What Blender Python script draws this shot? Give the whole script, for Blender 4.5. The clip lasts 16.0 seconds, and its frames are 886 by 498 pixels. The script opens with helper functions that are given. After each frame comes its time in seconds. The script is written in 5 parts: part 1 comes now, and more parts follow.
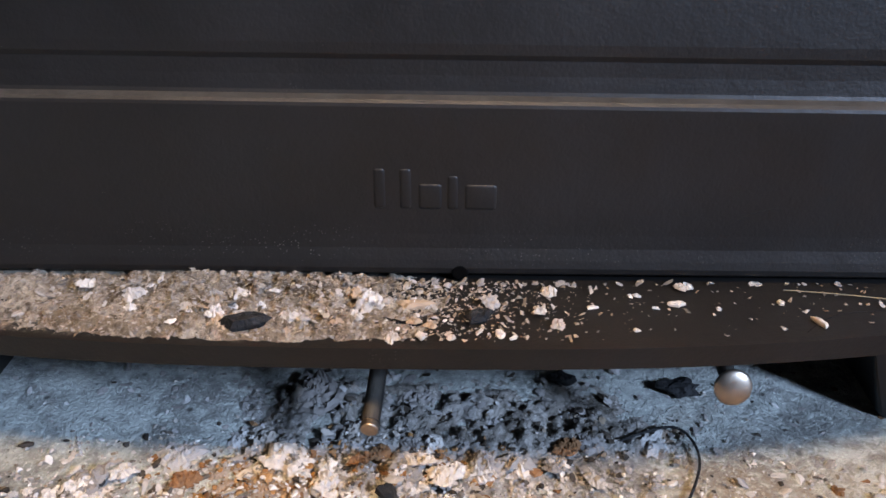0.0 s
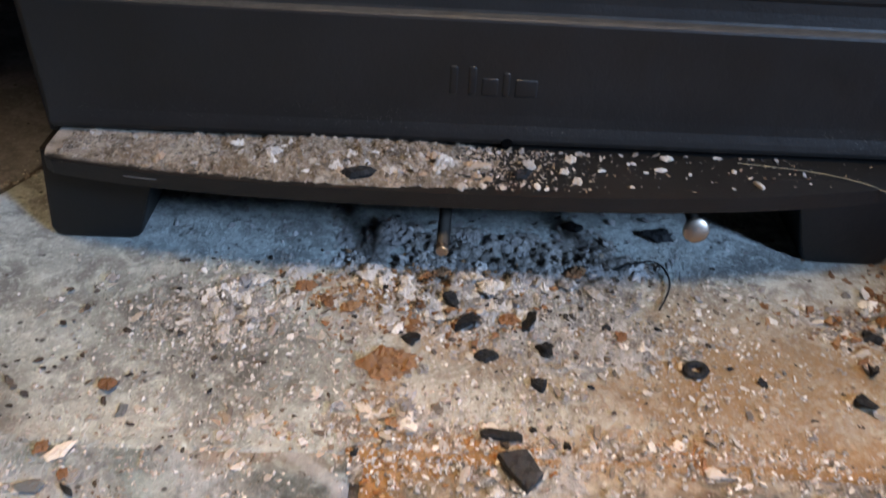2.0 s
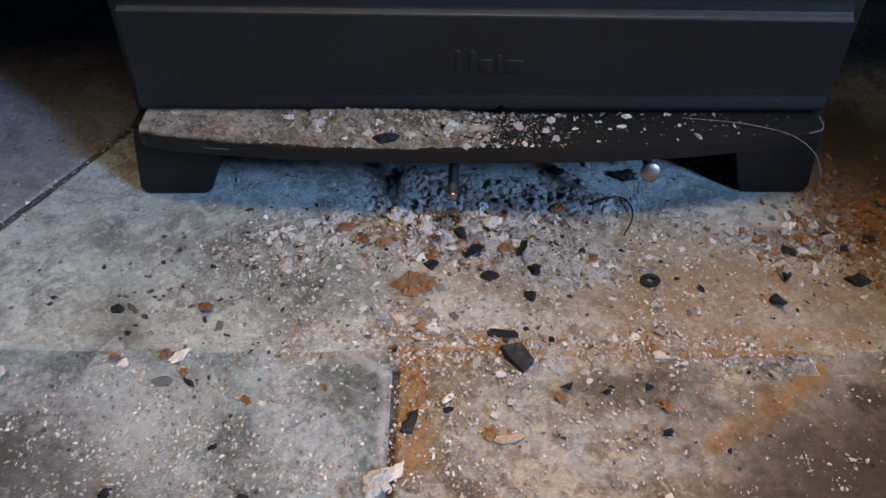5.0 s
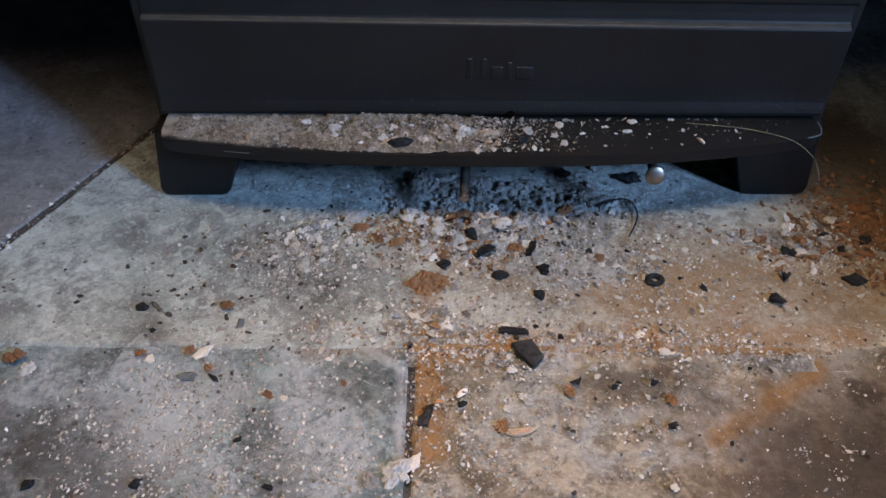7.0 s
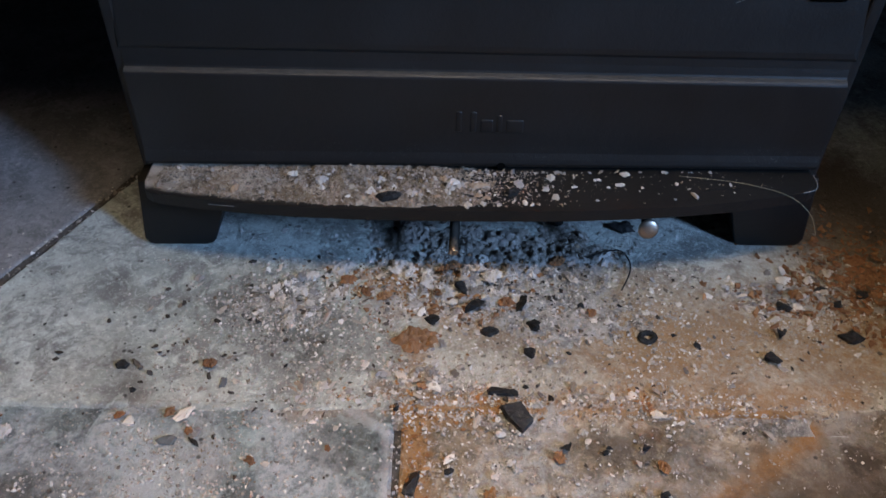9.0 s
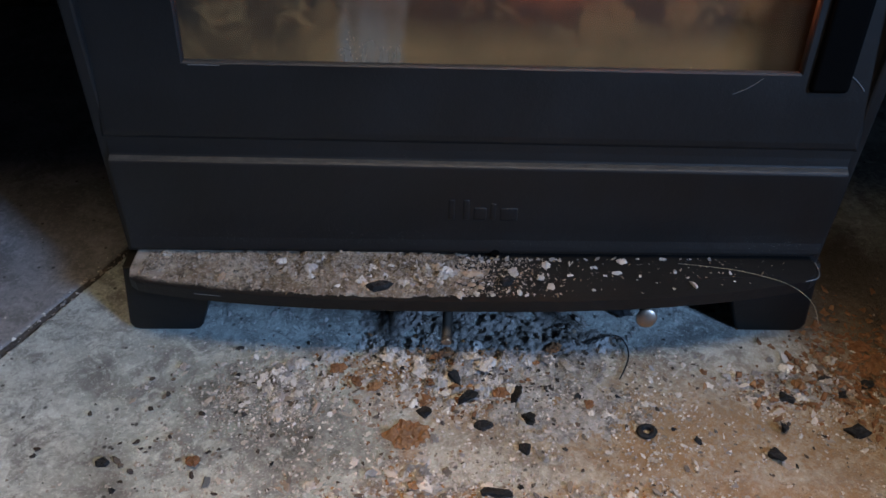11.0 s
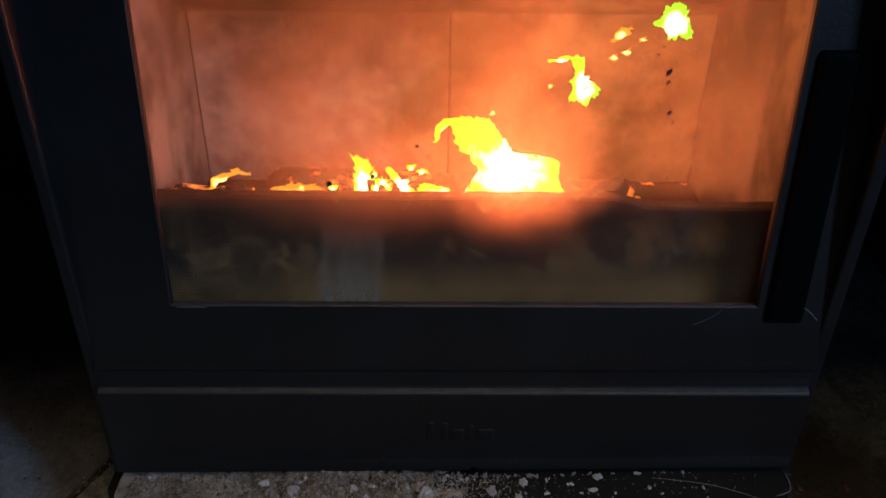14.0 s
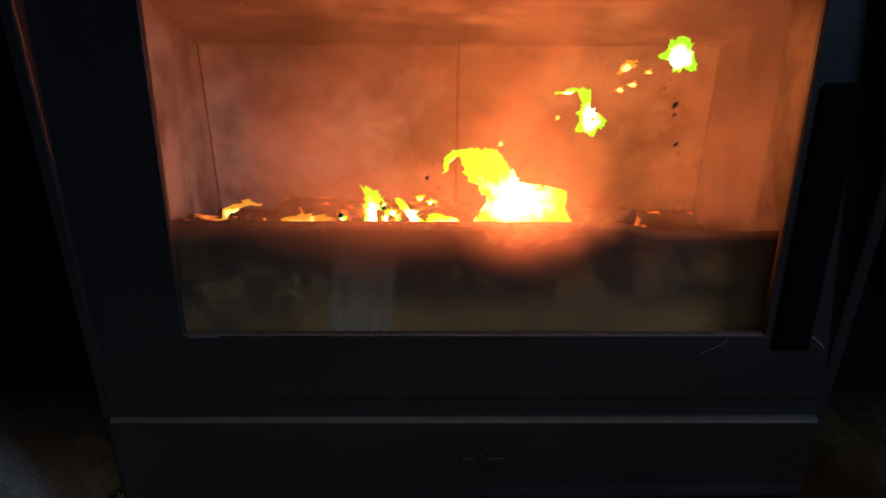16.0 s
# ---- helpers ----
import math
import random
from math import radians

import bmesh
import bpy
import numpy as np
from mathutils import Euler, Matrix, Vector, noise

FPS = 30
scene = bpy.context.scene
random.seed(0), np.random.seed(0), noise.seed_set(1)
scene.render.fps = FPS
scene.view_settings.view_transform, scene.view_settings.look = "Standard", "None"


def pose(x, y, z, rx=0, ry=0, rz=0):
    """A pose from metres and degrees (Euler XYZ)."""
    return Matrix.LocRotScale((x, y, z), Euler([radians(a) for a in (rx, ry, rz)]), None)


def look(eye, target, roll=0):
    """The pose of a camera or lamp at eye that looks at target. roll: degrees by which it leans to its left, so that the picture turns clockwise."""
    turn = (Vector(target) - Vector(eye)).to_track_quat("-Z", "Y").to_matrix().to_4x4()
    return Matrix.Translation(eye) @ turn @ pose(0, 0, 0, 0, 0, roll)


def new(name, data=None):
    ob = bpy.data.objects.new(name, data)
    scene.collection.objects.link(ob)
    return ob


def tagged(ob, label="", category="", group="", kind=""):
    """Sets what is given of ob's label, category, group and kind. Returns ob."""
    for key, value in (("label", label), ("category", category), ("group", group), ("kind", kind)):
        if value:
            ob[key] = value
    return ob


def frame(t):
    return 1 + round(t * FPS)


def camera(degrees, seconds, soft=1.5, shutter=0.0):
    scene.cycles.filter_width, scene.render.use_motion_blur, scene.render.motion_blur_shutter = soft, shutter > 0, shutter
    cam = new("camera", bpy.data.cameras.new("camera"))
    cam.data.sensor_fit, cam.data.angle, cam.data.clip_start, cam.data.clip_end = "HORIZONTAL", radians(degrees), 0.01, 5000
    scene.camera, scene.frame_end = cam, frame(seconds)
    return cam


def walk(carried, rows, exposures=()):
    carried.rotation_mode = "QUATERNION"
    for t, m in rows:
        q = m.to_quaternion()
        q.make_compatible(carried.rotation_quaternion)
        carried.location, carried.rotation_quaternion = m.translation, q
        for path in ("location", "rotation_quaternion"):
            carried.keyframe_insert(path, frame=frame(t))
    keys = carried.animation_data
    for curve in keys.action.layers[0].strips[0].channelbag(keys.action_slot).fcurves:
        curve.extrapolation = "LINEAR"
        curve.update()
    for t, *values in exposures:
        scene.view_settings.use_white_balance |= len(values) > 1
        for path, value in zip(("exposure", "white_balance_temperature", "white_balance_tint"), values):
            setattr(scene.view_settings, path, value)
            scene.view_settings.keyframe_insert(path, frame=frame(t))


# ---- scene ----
# ---------------------------------------------------------------- camera
cam = camera(56.1, 16.0, soft=1.5, shutter=0.5)
PATH = [
    (0, (0.011, -0.238, 0.211), (-0.027, 1.49, -0.796), 0.4),
    (0.5, (0.009, -0.249, 0.204), (-0.043, 1.501, -0.763), 0.3),
    (1, (0.005, -0.268, 0.227), (-0.025, 1.404, -0.869), 1.4),
    (1.5, (-0.016, -0.303, 0.257), (-0.019, 1.317, -0.915), 2.9),
    (2, (-0.017, -0.336, 0.262), (-0.01, 1.239, -0.97), 3.0),
    (2.5, (-0.017, -0.354, 0.258), (0.002, 1.186, -1.018), 2.6),
    (3, (-0.021, -0.357, 0.258), (-0.005, 1.148, -1.058), 2.5),
    (3.2, (-0.024, -0.358, 0.261), (-0.003, 1.147, -1.057), 2.6),
    (5.3, (-0.023, -0.423, 0.341), (-0.024, 1.035, -1.028), 0.5),
    (5.5, (-0.028, -0.427, 0.338), (-0.037, 1.032, -1.03), 0.5),
    (6, (-0.03, -0.432, 0.342), (-0.021, 1.021, -1.033), 1.3),
    (6.5, (-0.033, -0.431, 0.344), (-0.017, 1.02, -1.032), 1.5),
    (7, (-0.032, -0.426, 0.351), (-0.018, 1.029, -1.021), 1.1),
    (7.5, (-0.028, -0.424, 0.352), (-0.01, 1.045, -1.005), 1.2),
    (8, (-0.027, -0.419, 0.356), (-0.006, 1.049, -1.001), 1.7),
    (8.5, (-0.028, -0.407, 0.358), (-0.009, 1.065, -0.996), 1.6),
    (9, (-0.027, -0.401, 0.363), (-0.008, 1.073, -0.99), 1.5),
    (9.2, (-0.027, -0.397, 0.367), (-0.007, 1.083, -0.979), 1.6),
    (11.5, (-0.02, -0.369, 0.38), (0.0, 1.176, -0.889), 1.5),
    (12, (-0.016, -0.366, 0.388), (0.007, 1.199, -0.857), 1.4),
    (12.5, (-0.02, -0.36, 0.404), (0.007, 1.252, -0.78), 1.3),
    (13, (-0.016, -0.358, 0.424), (0.015, 1.3, -0.694), 1.2),
    (13.5, (-0.017, -0.355, 0.432), (0.02, 1.326, -0.651), 1.2),
    (14, (-0.016, -0.352, 0.439), (0.019, 1.343, -0.621), 0.9),
    (14.5, (-0.017, -0.353, 0.447), (0.024, 1.36, -0.584), 0.9),
    (15, (-0.017, -0.356, 0.45), (0.028, 1.372, -0.556), 0.9),
    (15.5, (-0.017, -0.355, 0.449), (0.024, 1.368, -0.566), 0.8),
    (16, (-0.02, -0.355, 0.444), (0.009, 1.371, -0.565), 0.6),
]

EXPOSURES = [(0.0, 0.85, 8700, 18), (1.5, 0.52, 7900, 13), (3.0, 0.10, 7000, 11), (5.5, -0.05, 6650, 10), (9.0, -0.12, 6600, 10), (11.5, -0.38, 6700, 10), (12.0, -0.6, 6600, 10), (12.5, -1.10, 6500, 10), (13.0, -1.22, 6200, 9), (13.5, -1.32, 6400, 9), (14.5, -1.85, 7300, 10), (16.0, -1.9, 7300, 10)]
walk(cam, [(t, look(eye, target, roll)) for t, eye, target, roll in PATH], EXPOSURES)

# ---------------------------------------------------------------- world and lights
world = bpy.data.worlds.new("world")
scene.world = world
world.use_nodes = True
world.node_tree.nodes["Background"].inputs[0].default_value = (0.55, 0.7, 1.0, 1)
world.node_tree.nodes["Background"].inputs[1].default_value = 0.006


def area(name, eye, target, size, size_y, power, colour):
    data = bpy.data.lights.new(name, "AREA")
    data.shape, data.size, data.size_y = "RECTANGLE", size, size_y
    data.energy, data.color = power, colour
    ob = new(name, data)
    ob.matrix_world = look(eye, target)
    return ob


def glow(name, place, radius, power, colour):
    data = bpy.data.lights.new(name, "POINT")
    data.energy, data.color, data.shadow_soft_size = power, colour, radius
    ob = new(name, data)
    ob.location = place
    return ob


# cool daylight through the low window, warm ceiling lamp, and the fire itself
area("window_daylight", (1.95, -1.68, 1.54), (0.0, 0.0, 0.05), 0.36, 0.50, 117, (0.32, 0.55, 1.0))
lamp = area("ceiling_lamp_light", (0.03, -0.34, 1.35), (0.02, -0.10, 0.0), 0.40, 0.42, 3.1, (1.0, 0.77, 0.53))
lamp.data.spread = math.radians(60)
glow("fire_light", (0.028, 0.075, 0.240), 0.02, 4.1, (1.0, 0.21, 0.075))
glow("fire_light_upper", (0.100, 0.085, 0.300), 0.012, 0.5, (1.0, 0.21, 0.075))
glow("fire_light_low", (-0.055, 0.08, 0.224), 0.02, 0.85, (1.0, 0.20, 0.07))


# ---------------------------------------------------------------- materials
class Nodes:
    """A small builder for node materials."""

    def __init__(self, name):
        self.mat = bpy.data.materials.new(name)
        self.mat.use_nodes = True
        self.tree = self.mat.node_tree
        self.tree.nodes.clear()
        self.out = self.add("ShaderNodeOutputMaterial")

    def add(self, kind, **props):
        n = self.tree.nodes.new(kind)
        for k, v in props.items():
            setattr(n, k, v)
        return n

    def put(self, value, socket):
        if isinstance(value, bpy.types.NodeSocket):
            self.tree.links.new(value, socket)
        elif isinstance(value, (tuple, list)) and socket.type == "RGBA":
            socket.default_value = (*value[:3], 1)
        else:
            socket.default_value = value

    def coord(self):
        return self.add("ShaderNodeNewGeometry").outputs["Position"]

    def local(self):
        return self.add("ShaderNodeTexCoord").outputs["Object"]

    def noise(self, at, scale, detail=6, rough=0.6, distort=0.0):
        n = self.add("ShaderNodeTexNoise")
        self.put(at, n.inputs["Vector"])
        for k, v in (("Scale", scale), ("Detail", detail), ("Roughness", rough), ("Distortion", distort)):
            n.inputs[k].default_value = v
        return n.outputs["Fac"]

    def cells(self, at, scale, feature="F1", rand=1.0):
        n = self.add("ShaderNodeTexVoronoi", feature=feature)
        self.put(at, n.inputs["Vector"])
        n.inputs["Scale"].default_value = scale
        n.inputs["Randomness"].default_value = rand
        return n

    def math(self, op, a, b=0.0, clamp=False):
        n = self.add("ShaderNodeMath", operation=op, use_clamp=clamp)
        self.put(a, n.inputs[0])
        self.put(b, n.inputs[1])
        return n.outputs[0]

    def vmath(self, op, a, b=(0, 0, 0)):
        n = self.add("ShaderNodeVectorMath", operation=op)
        self.put(a, n.inputs[0])
        self.put(b, n.inputs[1])
        return n

    def span(self, v, a, b, c=0.0, d=1.0):
        n = self.add("ShaderNodeMapRange", clamp=True)
        for i, x in enumerate((v, a, b, c, d)):
            self.put(x, n.inputs[i])
        return n.outputs[0]

    def mix(self, f, a, b, blend="MIX"):
        n = self.add("ShaderNodeMix", data_type="RGBA", blend_type=blend)
        self.put(f, n.inputs[0])
        self.put(a, n.inputs[6])
        self.put(b, n.inputs[7])
        return n.outputs[2]

    def ramp(self, f, stops):
        n = self.add("ShaderNodeValToRGB")
        self.put(f, n.inputs[0])
        e = n.color_ramp.elements
        while len(e) < len(stops):
            e.new(0.5)
        for el, (p, c) in zip(e, stops):
            el.position, el.color = p, (*c, 1)
        return n.outputs[0]

    def warped(self, at, scale, amount):
        n = self.add("ShaderNodeTexNoise")
        self.put(at, n.inputs["Vector"])
        n.inputs["Scale"].default_value, n.inputs["Detail"].default_value = scale, 3
        off = self.vmath("SUBTRACT", n.outputs["Color"], (0.5, 0.5, 0.5)).outputs[0]
        return self.vmath("ADD", at, self.vmath("MULTIPLY", off, (amount, amount, amount)).outputs[0]).outputs[0]

    def axis(self, v, i):
        n = self.add("ShaderNodeSeparateXYZ")
        self.put(v, n.inputs[0])
        return n.outputs[i]

    def segment(self, at, a, b):
        """Distance in plan from the stretch a-b."""
        a, b = Vector((*a, 0)), Vector((*b, 0))
        d = b - a
        flat = self.vmath("MULTIPLY", at, (1, 1, 0)).outputs[0]
        rel = self.vmath("SUBTRACT", flat, tuple(a)).outputs[0]
        t = self.math("DIVIDE", self.vmath("DOT_PRODUCT", rel, tuple(d)).outputs["Value"], d.length_squared, clamp=True)
        n = self.add("ShaderNodeVectorMath", operation="SCALE")
        n.inputs[0].default_value = tuple(d)
        self.put(t, n.inputs["Scale"])
        return self.vmath("DISTANCE", rel, n.outputs[0]).outputs["Value"]

    def bump(self, h, strength, dist, normal=None):
        n = self.add("ShaderNodeBump")
        n.inputs["Strength"].default_value, n.inputs["Distance"].default_value = strength, dist
        self.put(h, n.inputs["Height"])
        if normal is not None:
            self.put(normal, n.inputs["Normal"])
        return n.outputs[0]

    def surface(self, colour, rough=0.7, metal=0.0, normal=None, spec=0.5):
        p = self.add("ShaderNodeBsdfPrincipled")
        self.put(colour, p.inputs["Base Color"])
        self.put(rough, p.inputs["Roughness"])
        self.put(metal, p.inputs["Metallic"])
        self.put(spec, p.inputs["Specular IOR Level"])
        if normal is not None:
            self.put(normal, p.inputs["Normal"])
        self.tree.links.new(p.outputs[0], self.out.inputs[0])
        return self.mat


def stove_paint(name, tone=1.0, sawdust=False, on_top=0.12):
    m = Nodes(name)
    p = m.coord()
    z = m.axis(p, 2)
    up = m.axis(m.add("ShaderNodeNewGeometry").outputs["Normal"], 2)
    fine, wide = m.noise(p, 900, 3), m.noise(p, 14, 5)
    cells = m.cells(p, 1000)
    specks = m.span(cells.outputs["Distance"], 0.05, 0.22, 1.0, 0.0)
    specks = m.math("MULTIPLY", specks, m.span(m.axis(cells.outputs["Color"], 0), 0.48, 0.56))
    low = m.math("MULTIPLY", m.span(z, 0.066, 0.071), m.span(z, 0.074, 0.083, 1.0, 0.0))
    patch = m.math("ADD", m.span(m.noise(p, 34, 3), 0.64, 0.72, 0.0, 0.5), m.math("MULTIPLY", low, m.span(m.noise(p, 20, 3), 0.38, 0.58, 0.0, 1.0)), clamp=True)
    specks = m.math("MULTIPLY", specks, patch)
    base = m.mix(m.span(wide, 0.3, 0.7), [c * tone for c in (0.0060, 0.0060, 0.0060)], [c * tone for c in (0.0100, 0.0099, 0.0099)])
    # Upward faces lightened in the colour: a painted highlight, mainly for the ridge
    top_highlight = m.math("MULTIPLY", m.span(up, 0.35, 0.95), m.span(m.noise(p, 120, 5, 0.7), 0.3, 0.7, 0.35, 1.0))
    base = m.mix(m.math("MULTIPLY", top_highlight, on_top), base, (0.42, 0.38, 0.32))
    base = m.mix(m.math("MULTIPLY", specks, 0.6), base, (0.45, 0.43, 0.40))
    if sawdust:
        x, y = m.axis(p, 0), m.axis(p, 1)
        n = m.noise(p, 110, 7, 0.72)
        cover = m.span(m.math("ADD", m.span(x, -0.17, 0.03, 0.20, -0.16), n), 0.54, 0.68)
        bow = m.math("MULTIPLY", m.math("POWER", m.math("ABSOLUTE", m.math("ADD", x, 0.015)), 2.6), 1.238)
        back = m.math("SUBTRACT", m.math("ADD", y, 0.0392), bow)
        cover = m.math("MULTIPLY", cover, m.span(m.math("ADD", back, m.math("MULTIPLY", m.math("SUBTRACT", n, 0.5), 0.006)), 0.002, 0.006))
        cover = m.math("MULTIPLY", cover, m.span(up, 0.3, 0.8))
        base = m.mix(cover, base, m.mix(m.span(m.noise(p, 70, 6, 0.7), 0.38, 0.62), m.mix(m.noise(p, 420, 4, 0.75), (0.10, 0.075, 0.05), (0.24, 0.195, 0.15)), m.mix(m.noise(p, 420, 4, 0.75), (0.20, 0.175, 0.145), (0.38, 0.35, 0.31))))
    rough = m.span(wide, 0.3, 0.7, 0.44, 0.58)
    return m.surface(base, rough, 0.0, m.bump(fine, 0.2, 0.0006, m.bump(m.noise(p, 120, 3), 0.15, 0.002)), 0.42)


def stone(name, low, high, dark, rust, dusting, bands=(), powder=0.0, relief=0.8, burnt=(), pales=()):
    m = Nodes(name)
    p = m.coord()
    warp = m.noise(p, 9, 5, 0.65, 0.6)
    mid, fine, grit = m.noise(p, 48, 8, 0.72), m.noise(p, 260, 5, 0.75), m.noise(p, 1000, 3, 0.75)
    c = m.mix(m.span(warp, 0.42, 0.58), low, high)
    c = m.mix(m.span(m.noise(p, 26, 8, 0.72, 0.4), 0.48, 0.58, 0, 0.9), c, dark)
    c = m.mix(m.span(m.noise(p, 11, 6, 0.65, 0.8), 0.53, 0.66, 0, 0.6), c, [x * 0.7 for x in dark])
    c = m.mix(m.span(m.noise(p, 62, 6, 0.6, 1.6), 0.50, 0.62, 0.0, 0.55), c, [min(1, x * 1.25) for x in high])
    c = m.mix(m.span(m.noise(p, 95, 5, 0.6, 1.2), 0.53, 0.64, 0.0, 0.6), c, dark)
    c = m.mix(m.span(fine, 0.50, 0.68, 0.0, 0.42), c, dark)
    pits = m.math("MULTIPLY", m.span(m.noise(p, 330, 4, 0.7, 0.5), 0.60, 0.70), m.span(m.noise(p, 30, 5, 0.7), 0.46, 0.6))
    c = m.mix(m.math("MULTIPLY", pits, 0.7), c, [x * 0.35 for x in dark])
    c = m.mix(m.span(m.noise(p, 420, 4, 0.75), 0.54, 0.68, 0.0, 0.45), c, [min(1, x * 1.7) for x in high])
    if powder:
        veil = m.math("MULTIPLY", m.span(m.noise(p, 13, 7, 0.7, 0.7), 0.46, 0.56), m.span(m.noise(p, 190, 5, 0.75), 0.38, 0.56, 0.2, 1.0))
        c = m.mix(m.math("MULTIPLY", veil, powder), c, (0.50, 0.545, 0.57))
    c = m.mix(m.span(m.noise(p, 17, 6, 0.7, 0.8), 0.56, 0.72, 0, rust), c, (0.30, 0.14, 0.045))
    # bands: rust stains; wide ones at the right also carry the warmer light
    for a, b, w, s in bands:
        d = m.math("ADD", m.segment(p, a, b), m.math("MULTIPLY", m.math("SUBTRACT", m.noise(p, 80, 7, 0.72), 0.5), min(0.034, 1.5 * w)))
        c = m.mix(m.math("MULTIPLY", m.span(d, w * 0.15, w, s, 0.0), m.span(fine, 0.35, 0.6, 0.55, 1.0)), c, m.mix(grit, (0.21, 0.115, 0.047), (0.37, 0.235, 0.108)) if w > 0.03 else m.mix(grit, (0.24, 0.105, 0.032), (0.42, 0.24, 0.09)))
    for a, b, w, s in pales:
        d = m.math("ADD", m.segment(p, a, b), m.math("MULTIPLY", m.math("SUBTRACT", m.noise(p, 90, 6, 0.7), 0.5), 0.008))
        c = m.mix(m.span(d, w * 0.4, w, s, 0.0), c, m.mix(fine, (0.42, 0.45, 0.47), (0.60, 0.62, 0.63)))
    # burnt: soot smudges, and strokes that paint shade onto the right-hand stones
    for a, b, w, s in burnt:
        d = m.math("ADD", m.segment(p, a, b), m.math("MULTIPLY", m.math("SUBTRACT", m.noise(p, 50, 7, 0.72), 0.5), 0.07))
        c = m.mix(m.span(d, w * 0.2, w, s, 0.0), c, (0.045, 0.034, 0.024))
    for scale, cut in ((420, 0.72), (720, 0.66)):
        dots = m.cells(m.warped(p, scale * 1.3, 2.6 / scale), scale)
        pick = m.span(m.axis(dots.outputs["Color"], 0), cut, cut + 0.06)
        pale = m.math("MULTIPLY", m.math("MULTIPLY", m.span(dots.outputs["Distance"], 0.12, 0.40, 1.0, 0.0), pick), m.span(m.noise(p, 40, 5, 0.7), 0.42, 0.62, 0.05, 0.8))
        c = m.mix(m.math("MULTIPLY", pale, dusting), c, m.mix(m.axis(dots.outputs["Color"], 2), (0.66, 0.63, 0.58), (0.40, 0.35, 0.29)))
    soot = m.cells(p, 190)
    pick = m.span(m.axis(soot.outputs["Color"], 1), 0.90, 0.93)
    c = m.mix(m.math("MULTIPLY", m.math("MULTIPLY", m.span(soot.outputs["Distance"], 0.14, 0.3, 1.0, 0.0), pick), 0.85), c, (0.03, 0.028, 0.026))
    h = m.math("ADD", m.math("MULTIPLY", mid, 0.6), m.math("ADD", m.math("MULTIPLY", fine, 0.45), m.math("MULTIPLY", grit, 0.22)))
    return m.surface(c, m.span(fine, 0.3, 0.7, 0.7, 0.95), 0.0, m.bump(h, min(1.0, relief * 1.15), 0.009), 0.35)


def crumbs(name, stops, rough=0.85, blotch=0.45):
    m = Nodes(name)
    r = m.add("ShaderNodeNewGeometry").outputs["Random Per Island"]
    o = m.add("ShaderNodeObjectInfo").outputs["Random"]
    r = m.math("FRACT", m.math("ADD", r, o))
    p = m.coord()
    c = m.ramp(r, stops)
    c = m.mix(m.span(m.noise(p, 260, 5, 0.7), 0.35, 0.7, 0.0, blotch), c, m.mix(0.5, c, (0.12, 0.07, 0.03)))
    return m.surface(c, rough, 0.0, m.bump(m.noise(p, 500, 4, 0.7), 0.5, 0.002), 0.3)


def charcoal(name, rough=0.5, spec=0.25):
    m = Nodes(name)
    p = m.coord()
    n = m.noise(p, 220, 5, 0.7)
    ashy = m.span(m.noise(p, 160, 5, 0.7), 0.52, 0.72, 0.0, 0.30)
    c = m.mix(ashy, (0.0075, 0.0085, 0.0095), (0.10, 0.105, 0.11))
    return m.surface(c, m.span(n, 0.3, 0.7, rough, rough + 0.3), 0.0, m.bump(n, 0.8, 0.003), spec)


def plain(name, colour, rough, metal=0.0, grain=300, depth=0.15, spec=0.5):
    m = Nodes(name)
    p = m.coord()
    n = m.noise(p, grain, 5, 0.65)
    w = m.noise(p, grain / 14, 4)
    c = m.mix(m.span(w, 0.3, 0.7), [x * 0.8 for x in colour], [min(1, x * 1.15) for x in colour])
    return m.surface(c, m.span(n, 0.3, 0.7, rough * 0.85, min(1, rough * 1.15)), metal, m.bump(n, depth, 0.001), spec)


def brushed_steel(name):
    m = Nodes(name)
    p = m.local()
    n = m.noise(p, 260, 4)
    return m.surface((0.40, 0.33, 0.27), m.span(n, 0.3, 0.7, 0.34, 0.48), 1.0, m.bump(n, 0.1, 0.0004))


def firebrick(name, tone=1.0):
    m = Nodes(name)
    p = m.coord()
    w, n = m.noise(p, 12, 6, 0.6), m.noise(p, 160, 5, 0.7)
    c = m.mix(m.span(w, 0.42, 0.58), [v * tone for v in (0.20, 0.165, 0.13)], [v * tone for v in (0.46, 0.40, 0.33)])
    c = m.mix(m.span(m.noise(p, 19, 5, 0.6, 0.15), 0.44, 0.66, 0.0, 0.75), c, (0.05, 0.042, 0.036))
    return m.surface(c, 0.92, 0.0, m.bump(m.math("ADD", n, w), 0.5, 0.003), 0.2)


